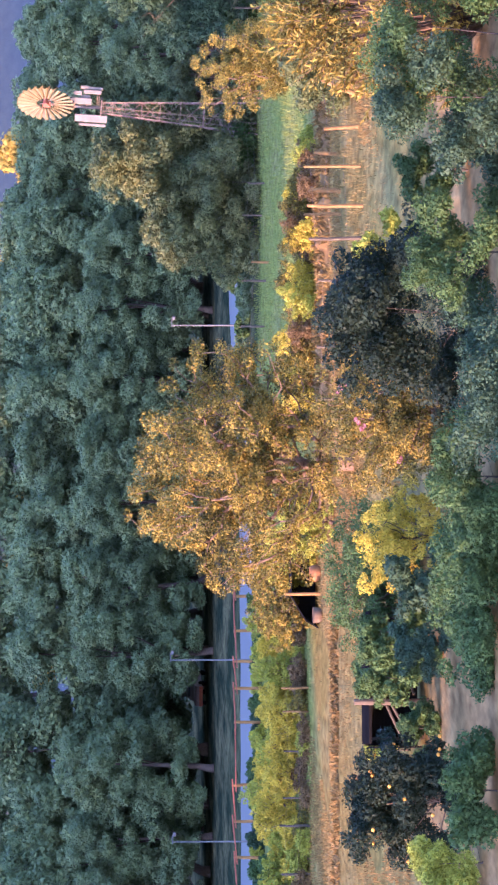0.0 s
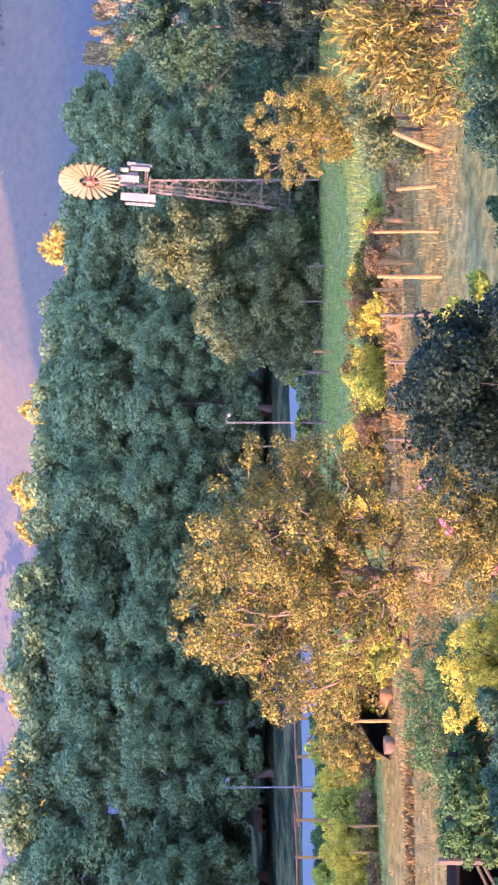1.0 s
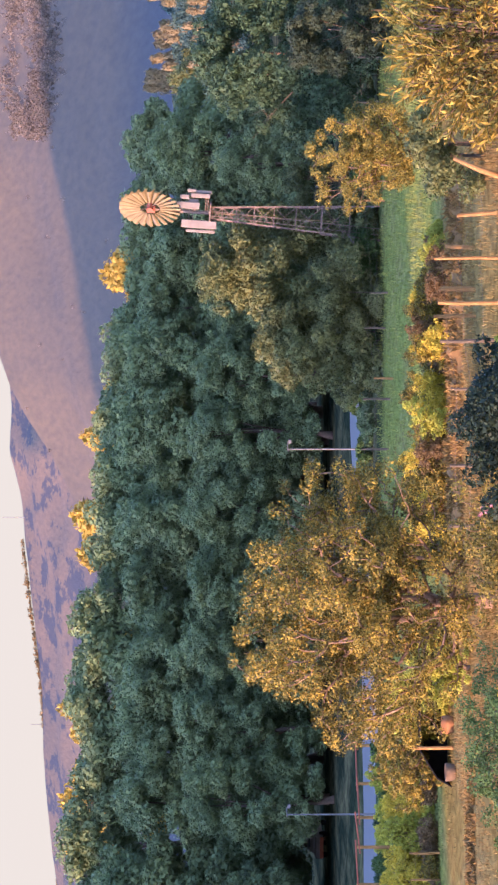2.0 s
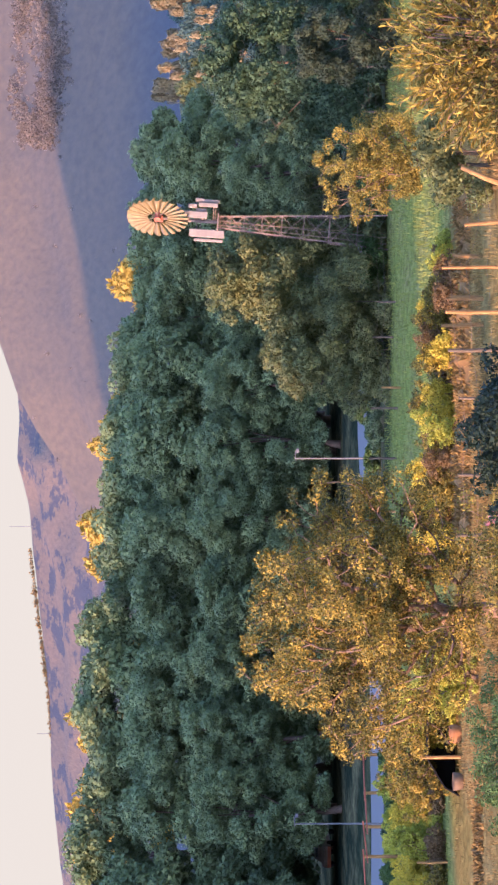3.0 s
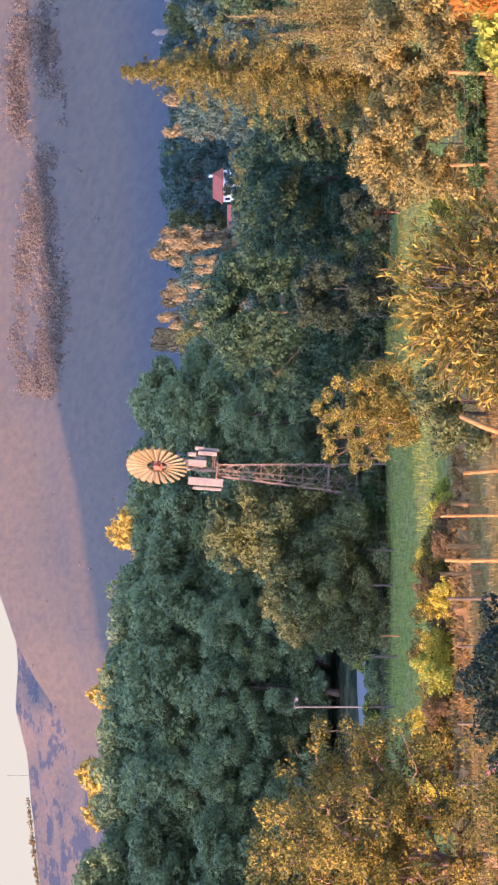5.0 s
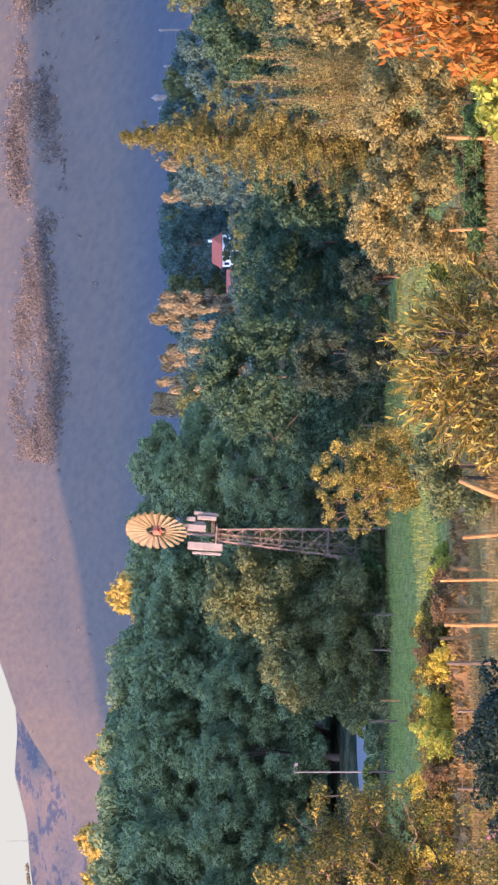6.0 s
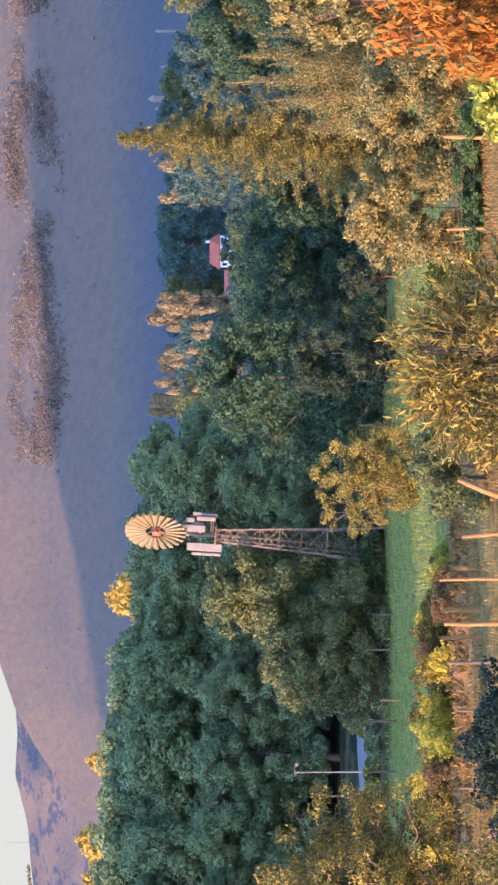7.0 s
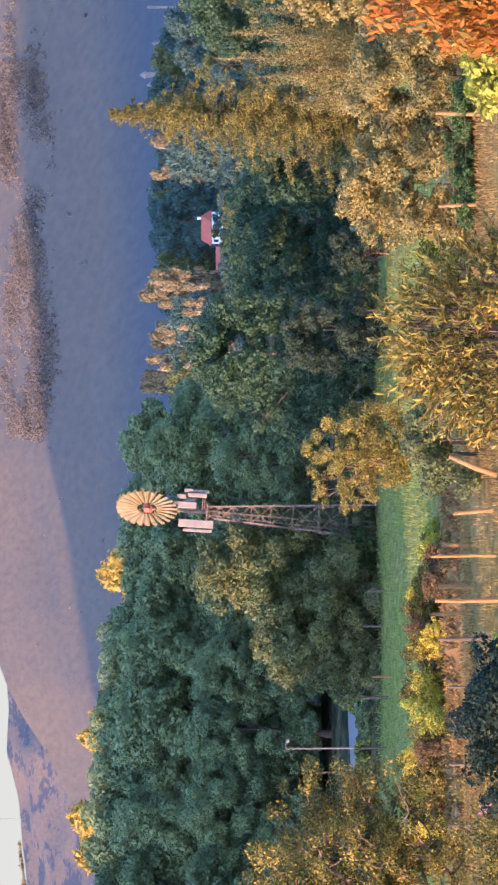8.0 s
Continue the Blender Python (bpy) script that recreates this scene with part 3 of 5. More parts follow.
HILL = hill_material("grassy hill", (0.05, 0.07, 0.03), (0.10, 0.11, 0.05), 10, 40, HAZE_BLUE, 0.0)
# unseen hills, added only to cast shade on the wood and mountain
ridge("shade_hill", [(-130, 54, 2), (-130, 60, 32), (-130, 65, 31), (-130, 70, 29), (-130, 75, 12), (-130, 97, 12), (-130, 111, 44), (-130, 124, 46), (-130, 160, 37.5), (-130, 190, 32), (-135, 240, 26), (-150, 300, 40), (-230, 500, 55)], 60, HILL,
      "unseen hill added to shade the wood")
ridge("shade_hill_far", [(-1300, 1086, 120), (-1100, 937, 170), (-986, 852, 196), (-922, 805, 219), (-892, 782, 227), (-867, 764, 236), (-841, 744, 247), (-817, 726, 251), (-791, 707, 259), (-764, 687, 266), (-700, 640, 274), (-660, 606, 282), (-620, 570, 250), (-480, 430, 210), (-400, 300, 205)], 160, HILL, "unseen high hill added to shade the mountain foot")

# unseen bank, added to cast shade over the yard
ridge("shade_hill_near", [(-66, -22, 2), (-66, -8, 12), (-65, 12, 12.5), (-64, 30, 11.5), (-63, 42, 2)], 26, HILL, "unseen bank added to shade the yard")



def sky_backdrop():
    m, n, l, p = material("pale evening sky", 1.0)
    tc, sep, mr = n.new("ShaderNodeTexCoord"), n.new("ShaderNodeSeparateXYZ"), n.new("ShaderNodeMapRange")
    l.new(tc.outputs["Object"], sep.inputs[0])
    l.new(sep.outputs["Z"], mr.inputs[0])
    mr.inputs[1].default_value, mr.inputs[2].default_value = 150, 900
    r = ramp(n, [(0.0, (0.89, 0.835, 0.485)), (0.4, (0.88, 0.835, 0.50)), (1.0, (0.70, 0.74, 0.80))])
    em = n.new("ShaderNodeEmission")
    em.inputs[1].default_value = 0.118
    l.new(mr.outputs[0], r.inputs[0])
    l.new(r.outputs[0], em.inputs[0])
    l.new(em.outputs[0], n["Material Output"].inputs[0])
    steps = 40
    low = [polar(-22 + 50 * i / steps, 4500, -20) for i in range(steps + 1)]
    high = [q + Vector((0, 0, 1100)) for q in low]
    faces = [(i, i + 1, steps + 2 + i, steps + 1 + i) for i in range(steps)]
    tagged(new("backdrop", mesh_of("backdrop", low + high, faces, m)), "pale cream evening sky over the ridge", "sky", kind="structure")


sky_backdrop()

# ---- woodland stand ----
rng = random.Random(4)
stand_kinds = [tree("stand", 20 + i, 16, 8.2, L_STAND, BARK_DARK, low=1.8, lumps=230, lump=0.72, count=26000, size=0.17, slim=0.65, cover=0.75, fill=1.9, limbs=4, shape="round", shell=0.3, core=0.86) for i in range(4)]
STAND_TOP = [(-13, 17.5), (-9, 18.0), (-7.5, 19.2), (-5.5, 17.5), (-4.6, 17.6), (-3.0, 17.2), (-1.7, 17.0), (-0.2, 16.4), (1.3, 16.0), (1.9, 15.0), (2.7, 14.2), (4.1, 14.6), (5.2, 14.0), (5.9, 13.2)]
for row, (dist, size) in enumerate(((233, 0.62), (241, 0.9), (251, 1.03))):
    b = -12.6 + row * 0.4
    while b < 5.9 - row * 0.15:
        if row < 2 and -7.7 < b < -6.2:         # a clearing where the car stands
            b = -6.2
        h = between(STAND_TOP, b) * size * (rng.uniform(0.9, 1.02) if row < 2 else rng.uniform(0.97, 1.05))
        s = h / 16
        plant("tree", stand_kinds[rng.randrange(4)], polar(b, dist + rng.uniform(-2, 2), -0.1), rng.uniform(0, 360), (s * rng.uniform(1.0, 1.22),) * 2 + (s,),
              label="tall leafy woodland tree standing in shade", category="tree", group="trees of the wood")
        b += rng.uniform(0.95, 1.35)
gold_high = tree("tall gold", 44, 18, 4.6, L_GOLD, BARK_DARK, low=11.5, lumps=40, lump=0.95, count=3200, size=0.38, slim=0.6, limbs=10)
for b, h, w in ((2.66, 16.6, 1.0), (0.42, 17.2, 0.8), (-0.15, 18.1, 0.8), (-1.55, 18.9, 1.25), (-1.9, 18.4, 1.0), (-3.5, 18.0, 0.9), (-4.85, 19.8, 0.9), (-6.1, 19.7, 1.1), (-6.9, 19.2, 0.9), (-9.4, 19.4, 1.0)):
    plant("tree", gold_high, polar(b, 264, -0.1), b * 777 % 360, (w, w, h / 18), label="tall tree with a yellow crown above the wood", category="tree", group="yellow trees above the wood")

# ---- single trees ----
def lone(name, label, b, d, h, w, mat, seed, **k):
    kk = dict(count=9000, size=0.2, lumps=60)
    kk.update(k)
    return plant(name, tree(name, seed, h, w, mat, **kk)[:2], polar(b, d), seed * 37 % 360, label=label, category="tree")


plant("tree", branched("golden tree", 3, 7.85, 9.2, L_ORANGE, BARK, 0.2, 640, 0.36, 140, 0.095, gap=-0.13, twig=0.0105), polar(-2.87, 104), 40,
      label="spreading tree with golden autumn leaves over the pasture", category="tree")
lone("tree", "round olive green tree beside the windmill", 2.75, 172, 8.9, 6.4, L_OLIVE, 5, lumps=300, lump=0.42, count=48000, size=0.12, low=0.15, limbs=3, core=0.86, cover=0.7, fill=1.8, shape="bush")
lone("tree", "lower olive green tree joined to the round one", 1.55, 170, 6.1, 5.6, L_OLIVE, 35, lumps=230, lump=0.4, count=34000, size=0.12, low=0.15, limbs=4, core=0.86, cover=0.7, fill=1.8, shape="bush")
plant("tree", branched("young tree", 6, 5.0, 3.9, L_YOUNG, BARK, 0.6, 230, 0.27, 125, 0.085, gap=-0.22, twig=0.008, lean=0.4), polar(4.7, 124), 200,
      label="slender young tree with golden green leaves", category="tree")
lone("tree", "dark green tree with a sunlit top", 6.3, 172, 9.2, 7.6, L_DARK, 7, lumps=260, lump=0.42, count=42000, size=0.12, cover=0.7, fill=1.8, limbs=6, core=0.88, low=0.8)
lone("tree", "brownish bushy tree in front of dark trees", 6.7, 160, 4.9, 4.4, L_DIM, 8, lumps=130, lump=0.3, count=20000, size=0.11, cover=0.7, limbs=5, low=0.1)
lone("tree", "small olive tree behind the windmill", 4.25, 176, 4.6, 3.0, L_OLIVE, 9, lumps=90, lump=0.32, count=12000, size=0.13, low=0.3)
lone("tree", "dark leafy tree at the meadow edge", 8.6, 186, 7.2, 8.5, L_DARK, 10, lumps=240, lump=0.42, count=36000, size=0.12, cover=0.7, fill=1.8, limbs=6, core=0.88, low=0.3)
plant("tree", conifer("conifer", 11, 13.2, 8.4, L_CONIFER, BARK_DARK, 0.8, 150, 60000, 0.14), polar(10.40, 167), 30,
      label="tall yellow green conifer", category="tree")
plant("tree", plumes("plume tree", 12, ((-0.3, 0, 8.3, 1.15), (0.8, -0.3, 7.7, 1.1), (1.9, 0.2, 6.6, 1.2), (-1.2, -0.3, 6.4, 1.2), (-2.3, 0.1, 4.9, 1.3), (0.3, -0.9, 6.2, 1.3), (2.7, -0.4, 5.4, 1.3), (-0.9, 0.8, 5.6, 1.2)), L_PLUME, BARK, 70000, 0.10), polar(11.45, 150), 0,
      label="pointed tree with silvery gold leaves", category="tree")
lone("tree", "dark leafy tree behind the conifer", 13.2, 195, 11.5, 8.0, L_OLIVE, 13, lumps=240, lump=0.5, count=36000, size=0.13, cover=0.7, fill=1.8, low=0.6)
lone("shrub", "broad shrub with silvery gold leaves", 9.2, 111, 4.2, 4.5, L_GREYGOLD, 14, lumps=200, lump=0.26, count=34000, size=0.085, limbs=5, low=0.05, shape="bush")
lone("shrub", "broad shrub with silvery gold leaves", 11.0, 111, 4.0, 4.5, L_GREYGOLD, 15, lumps=200, lump=0.26, count=34000, size=0.085, limbs=5, low=0.05, shape="bush")
plant("shrub", shoots("long leaf shrub", 16, 5.5, 4.3, L_LONG, BARK, 900, 26, 0.19, 0.24), polar(6.6, 66), 20, parts=("stem", "crown"),
      label="tall shrub with long golden leaves", category="shrub")
lone("tree", "tree with large orange red leaves", 12.8, 60, 5.8, 3.9, L_RED, 17, lumps=150, lump=0.28, count=8000, size=0.21, slim=0.34, low=0.8, droop=1.6, core=0.8, cover=0.22, fill=1.1)
lone("shrub", "yellow green bush under the orange tree", 11.3, 76, 3.0, 3.2, L_LIME, 18, lumps=90, lump=0.28, count=7000, size=0.15, limbs=5, low=0.05, shape="bush")
lone("shrub", "dark green clipped bush", 3.2, 69, 1.75, 1.7, L_GREEN, 19, lumps=60, lump=0.22, count=9000, size=0.08, limbs=5, low=0.05, shape="bush")
lone("shrub", "large dark green bush", 0.15, 66, 3.75, 4.6, L_DEEP, 21, lumps=160, lump=0.34, count=26000, size=0.08, limbs=5, low=0.05, shape="bush")
lone("shrub", "small bush with yellow green tips", 1.45, 80, 1.9, 1.8, L_LIME, 22, lumps=60, lump=0.22, count=4000, size=0.12, limbs=5, low=0.05, shape="bush")
plant("shrub", branched("golden shrub", 23, 3.5, 4.6, L_ORANGE, BARK, -0.3, 420, 0.24, 110, 0.07, gap=-0.3, twig=0.006), polar(-1.75, 73), 12, label="golden brown shrub with pink flowers", category="shrub")
plant("shrub", branched("yellow bush", 24, 2.3, 3.4, L_YELLOW, BARK_DARK, -0.3, 190, 0.2, 120, 0.07, gap=-0.25, twig=0.005), polar(-4.45, 75), 60, label="yellow leaved bush beside dark green one", category="shrub")
plant("shrub", branched("green bush", 25, 2.7, 5.0, L_GREEN, BARK_DARK, -0.3, 330, 0.24, 110, 0.075, gap=-0.3, twig=0.005), polar(-5.15, 81), 60, label="green bush beside the yellow bush", category="shrub")
lone("shrub", "low bright green bush", -5.4, 63, 1.35, 4.4, L_GREEN, 26, lumps=110, lump=0.28, count=21000, size=0.075, limbs=5, low=0.05, shape="bush")
lone("tree", "dark citrus tree with orange fruit", -9.8, 70, 2.9, 3.4, L_DEEP, 27, lumps=120, lump=0.28, count=22000, size=0.08, low=0.2)


# ---- windmill ----
def build_windmill():
    mill = empty("windmill", polar(3.50, 171), 0, label="tall steel farm windmill with many blades on lattice tower", category="windmill")
    mill.matrix_world = pose(*polar(3.50, 171), 0, 3.9, 0)      # the tower leans a little
    top, half0, half1 = 8.5, 0.85, 0.28

    def leg_at(k, z):
        h = half0 + (half1 - half0) * z / top
        return Vector(((-1, 1, 1, -1)[k] * h, (-1, -1, 1, 1)[k] * h, z))

    for k in range(4):
        v, f = tube([leg_at(k, -0.2), leg_at(k, top)], [0.05, 0.04], 4)
        part("leg", mesh_of("leg", v, f, STEEL_RUST), mill)
    levels = [1.5, 2.9, 4.2, 5.3, 6.3, 7.2, 7.9, 8.4]
    for i, z in enumerate(levels):
        for k in range(4):
            v, f = tube([leg_at(k, z), leg_at((k + 1) % 4, z)], [0.028, 0.028], 4)
            part("girt", mesh_of("girt", v, f, STEEL_RUST), mill)
            if i:
                for a, b in ((k, (k + 1) % 4), ((k + 1) % 4, k)):
                    v, f = tube([leg_at(a, levels[i - 1]), leg_at(b, z)], [0.016, 0.016], 4)
                    part("brace", mesh_of("brace", v, f, STEEL_RUST), mill)
    # ladder up one side
    rails = [tube([leg_at(0, 0) + Vector((0.25 + dx, -0.06, 0)), leg_at(0, top) + Vector((0.12 + dx * 0.7, -0.06, 0))], [0.02, 0.02], 4) for dx in (0, 0.32)]
    a0, a1 = leg_at(0, 0) + Vector((0.25, -0.06, 0)), leg_at(0, top) + Vector((0.12, -0.06, 0))
    rails += [tube([a0.lerp(a1, j / 30), a0.lerp(a1, j / 30) + Vector((0.3, 0, 0))], [0.012, 0.012], 4) for j in range(1, 30)]
    part("ladder", mesh_of("ladder", *joined(rails), STEEL_RUST), mill)
    v, f = tube([(0, 0, 0.1), (0, 0, top)], [0.025, 0.025], 5)
    part("pump_rod", mesh_of("pump rod", v, f, STEEL), mill)
    v, f = box(0, 0, top + 0.02, 1.1, 1.1, 0.07)
    part("platform", mesh_of("platform", v, f, STEEL_RUST), mill)
    v, f = tube([(0, 0, top), (0, 0, top + 2.9)], [0.09, 0.08], 8)
    part("mast", mesh_of("mast", v, f, STEEL_RUST), mill)
    # upright aerial panels on brackets round the mast
    for x, y, z, sx, sy, sz in ((-0.62, -0.35, 9.05, 0.40, 0.20, 1.75), (-0.95, -0.15, 8.95, 0.16, 0.14, 1.45), (0.30, -0.35, 9.65, 0.34, 0.16, 1.15),
                                (0.72, -0.3, 9.85, 0.22, 0.16, 0.45), (0.82, -0.3, 9.05, 0.22, 0.16, 0.95), (0.55, -0.2, 9.4, 0.18, 0.16, 0.5), (1.05, -0.25, 9.5, 0.18, 0.14, 0.42), (1.02, -0.2, 8.9, 0.16, 0.12, 0.8)):
        v, f = box(x, y, z, sx, sy, sz, 0.03)
        p = part("aerial_panel", mesh_of("aerial panel", v, f, WHITE), mill, "white upright aerial panel")
        for dz in (-sz * 0.3, sz * 0.3):
            v, f = tube([(x, y + sy / 2, z + dz), (0, 0.0, z + dz)], [0.025, 0.025], 4)
            part("bracket", mesh_of("bracket", v, f, STEEL_RUST), p)
    v, f = box(-0.95, -1.05, 1.35, 0.36, 0.12, 0.26, 0.02)
    part("plate", mesh_of("plate", v, f, WHITE), mill, "small white plate on the tower leg")
    # wheel
    hub = Vector((0.05, -0.42, 11.55))
    turn = Matrix.Translation(hub) @ Euler((0, 0, radians(-60))).to_matrix().to_4x4()
    wheel = part("wheel", mesh_of("hub", *tube([turn @ Vector((0, -0.16, 0)), turn @ Vector((0, 0.45, 0))], [0.17, 0.13], 10), RED_RAIL), mill, "wheel of curved pale blades")
    for k in range(24):
        a = 2 * math.pi * k / 24
        verts = []
        for r, w in ((0.50, 0.06), (1.0, 0.125), (1.54, 0.195)):
            for j in range(4):
                q = j / 3 * 2 - 1
                verts.append((r, q * w, 0.10 * (1 - q * q) + q * w * 0.55))
        n = len(verts)
        verts += [(x, y, z - 0.012) for x, y, z in verts]
        faces = []
        for i in range(2):
            for j in range(3):
                q = (i * 4 + j, i * 4 + j + 1, i * 4 + j + 5, i * 4 + j + 4)
                faces += [q, tuple(x + n for x in q)[::-1]]
        faces += [(8, 9, 9 + n, 8 + n), (9, 10, 10 + n, 9 + n), (10, 11, 11 + n, 10 + n)]
        pts = [turn @ Vector((x * math.cos(a) - y * math.sin(a), -z, x * math.sin(a) + y * math.cos(a))) for x, y, z in verts]
        part("blade", mesh_of("blade", pts, faces, STEEL), wheel)
    for r in (0.62, 1.12):
        ring = [turn @ Vector((r * math.cos(t * math.pi / 18), 0.03, r * math.sin(t * math.pi / 18))) for t in range(37)]
        part("rim", mesh_of("rim", *tube(ring, [0.02] * 37, 4), STEEL_RUST), wheel)
    for k in range(6):
        a = math.pi * k / 3 + 0.2
        v, f = tube([turn @ Vector((0, 0.05, 0)), turn @ Vector((1.12 * math.cos(a), 0.03, 1.12 * math.sin(a)))], [0.025, 0.02], 4)
        part("spoke", mesh_of("spoke", v, f, STEEL_RUST), wheel)
    v, f = box(0, 0, 11.5, 0.36, 0.42, 0.42, 0.06)
    part("gearbox", mesh_of("gearbox", v, f, RED_RAIL), mill, "rusty gearbox behind the wheel")


build_windmill()


# ---- fences ----
def post_mesh(seed, h, r, mat, lean=(0, 0), thick_top=0.85):
    g = random.Random(seed)
    pts = [Vector((lean[0] * k + g.uniform(-1, 1) * r * 0.35, lean[1] * k + g.uniform(-1, 1) * r * 0.35, -0.3 + (h + 0.3) * k)) for k in (0, 0.35, 0.7, 1)]
    v, f = tube(pts, [r * 1.08, r, r * 0.95, r * thick_top], 8)
    return mesh_of("post", v, f, mat, False)


def wire(name, a, b, parent, sag=0.05, r=0.006, mat=None):
    path = [a.lerp(b, k / 6) - Vector((0, 0, sag * 4 * (k / 6) * (1 - k / 6))) for k in range(7)]
    v, f = tube(path, [r] * 7, 4)
    return part(name, mesh_of(name, v, f, mat or STEEL_RUST), parent)


def fence(label, posts, wires, mat_of, radius, r_wire=0.004):
    """posts: rows of bearing, distance, height, lean."""
    root = empty("fence", polar(*posts[0][:2]), 0, label=label, category="fence")
    o = root.matrix_world.translation
    tops = []
    for i, (b, d, h, lean) in enumerate(posts):
        g = random.Random(i * 7 + len(posts))
        q = polar(b, d) - o
        pm = part("post", post_mesh(i + int(d), h, radius * g.uniform(0.8, 1.2), mat_of(i), (lean * h, g.uniform(-0.05, 0.05) * h)), root)
        pm.location = q
        tops.append((q, h, lean))
    for (qa, ha, la), (qb, hb, lb) in zip(tops, tops[1:]):
        for k in wires:
            wire("wire", qa + Vector((la * ha * k, 0, ha * k)), qb + Vector((lb * hb * k, 0, hb * k)), root, 0.04, r_wire)
    return root


near_posts = [(-1.6, 101.5, 1.45, 0.0), (-0.6, 101, 1.5, 0.02), (0.70, 100.2, 1.52, 0.02), (1.54, 101, 1.78, -0.02), (2.17, 100.6, 1.88, 0.0), (2.93, 102, 1.9, 0.0),
              (3.72, 103, 1.15, -0.12), (4.66, 108, 1.05, 0.0), (4.84, 108, 1.05, 0.03), (5.3, 107, 1.15, 0.0), (5.6, 106, 1.2, 0.05), (7.5, 106, 1.5, 0.0), (8.86, 108, 1.2, 0.0), (10.4, 108, 1.3, 0.0)]
fence("rough wooden pasture fence with thin wires", near_posts, (0.3, 0.62, 0.9), lambda i: WOOD if i in (4, 5, 6, 11, 12, 13) else WOOD_GREY, 0.06)
inner_posts = [(1.95, 111, 1.3, 0.0), (2.40, 111, 1.12, 0.0), (2.42, 112, 1.0, 0.0), (3.1, 111.5, 0.9, 0.05)]
fence("short row of sunlit wooden posts", inner_posts, (0.5,), lambda i: WOOD, 0.075)
meadow_posts = [(-1.2, 163, 1.2, 0.0), (-0.3, 162, 1.3, 0.0), (0.55, 161, 1.25, 0.0), (0.9, 158, 0.9, 0.0), (1.75, 165, 1.0, 0.0), (2.35, 163, 0.85, 0.0), (3.9, 166, 1.1, 0.0), (5.55, 166, 1.45, 0.0),
                (6.31, 165, 1.75, 0.0), (7.10, 165, 1.6, 0.0), (7.95, 165, 1.4, 0.0), (8.9, 165, 1.4, 0.0)]
fence("line of thin meadow fence posts", meadow_posts, (0.55, 0.9), lambda i: WOOD_GREY if i % 3 else WOOD, 0.055)
left_posts = [(-7.1, 128, 1.15, 0.0), (-7.55, 128, 1.1, 0.0), (-8.3, 129, 1.0, 0.03), (-9.17, 128, 1.1, 0.0), (-9.7, 128, 1.25, 0.0), (-10.6, 128, 1.2, 0.0), (-11.4, 128, 1.2, 0.0)]
fence("weathered wooden fence along dry ground", left_posts, (0.4, 0.85), lambda i: WOOD if i < 2 else WOOD_GREY, 0.055)


def rail_fence():
    rows = [(-4.6, 166), (-5.3, 163), (-5.94, 162), (-6.51, 161), (-7.0, 162), (-7.63, 162), (-8.78, 163), (-9.44, 163), (-10.1, 163), (-10.74, 163), (-11.6, 163)]
    root = empty("rail_fence", polar(*rows[1]), 0, label="post fence with rusty red top rails beside the pond", category="fence")
    o = root.matrix_world.translation
    pts = []
    for i, (b, d) in enumerate(rows):
        q = polar(b, d) - o
        ob = part("post", post_mesh(200 + i, 1.62, 0.085, WOOD, (0, 0)), root)
        ob.location = q
        pts.append(q + Vector((0, -0.1, 1.58)))
    g = random.Random(9)
    for a, b in zip(pts, pts[1:]):
        d = (b - a).normalized() * 0.35
        v, f = tube([a - d + Vector((0, 0, g.uniform(-0.02, 0.16))), b + d + Vector((0, 0, g.uniform(-0.16, 0.02)))], [0.04, 0.032], 6)
        part("rail", mesh_of("rail", v, f, RED_RAIL), root, "rusty red rail")


rail_fence()


def pole_lamp(b, d, h):
    root = empty("pole_lamp", polar(b, d), 0, label="slim grey pole with a small lamp arm by the pond", category="lamp post", group="poles by the pond")
    part("pole", mesh_of("pole", *tube([(0, 0, -0.3), (0, 0, h)], [0.05, 0.035], 8), POLE), root)
    part("arm", mesh_of("arm", *tube([(-0.12, 0, h), (0.22, 0, h + 0.03), (0.42, 0, h - 0.02)], [0.03, 0.03, 0.03], 6), POLE), root)
    part("lamp_head", mesh_of("lamp head", *box(0.42, 0, h - 0.09, 0.22, 0.16, 0.14, 0.04), POLE), root)


for b, d, h in ((-0.296, 180, 4.35), (-6.45, 174, 4.6), (-9.78, 171, 4.6)):
    pole_lamp(b, d, h)

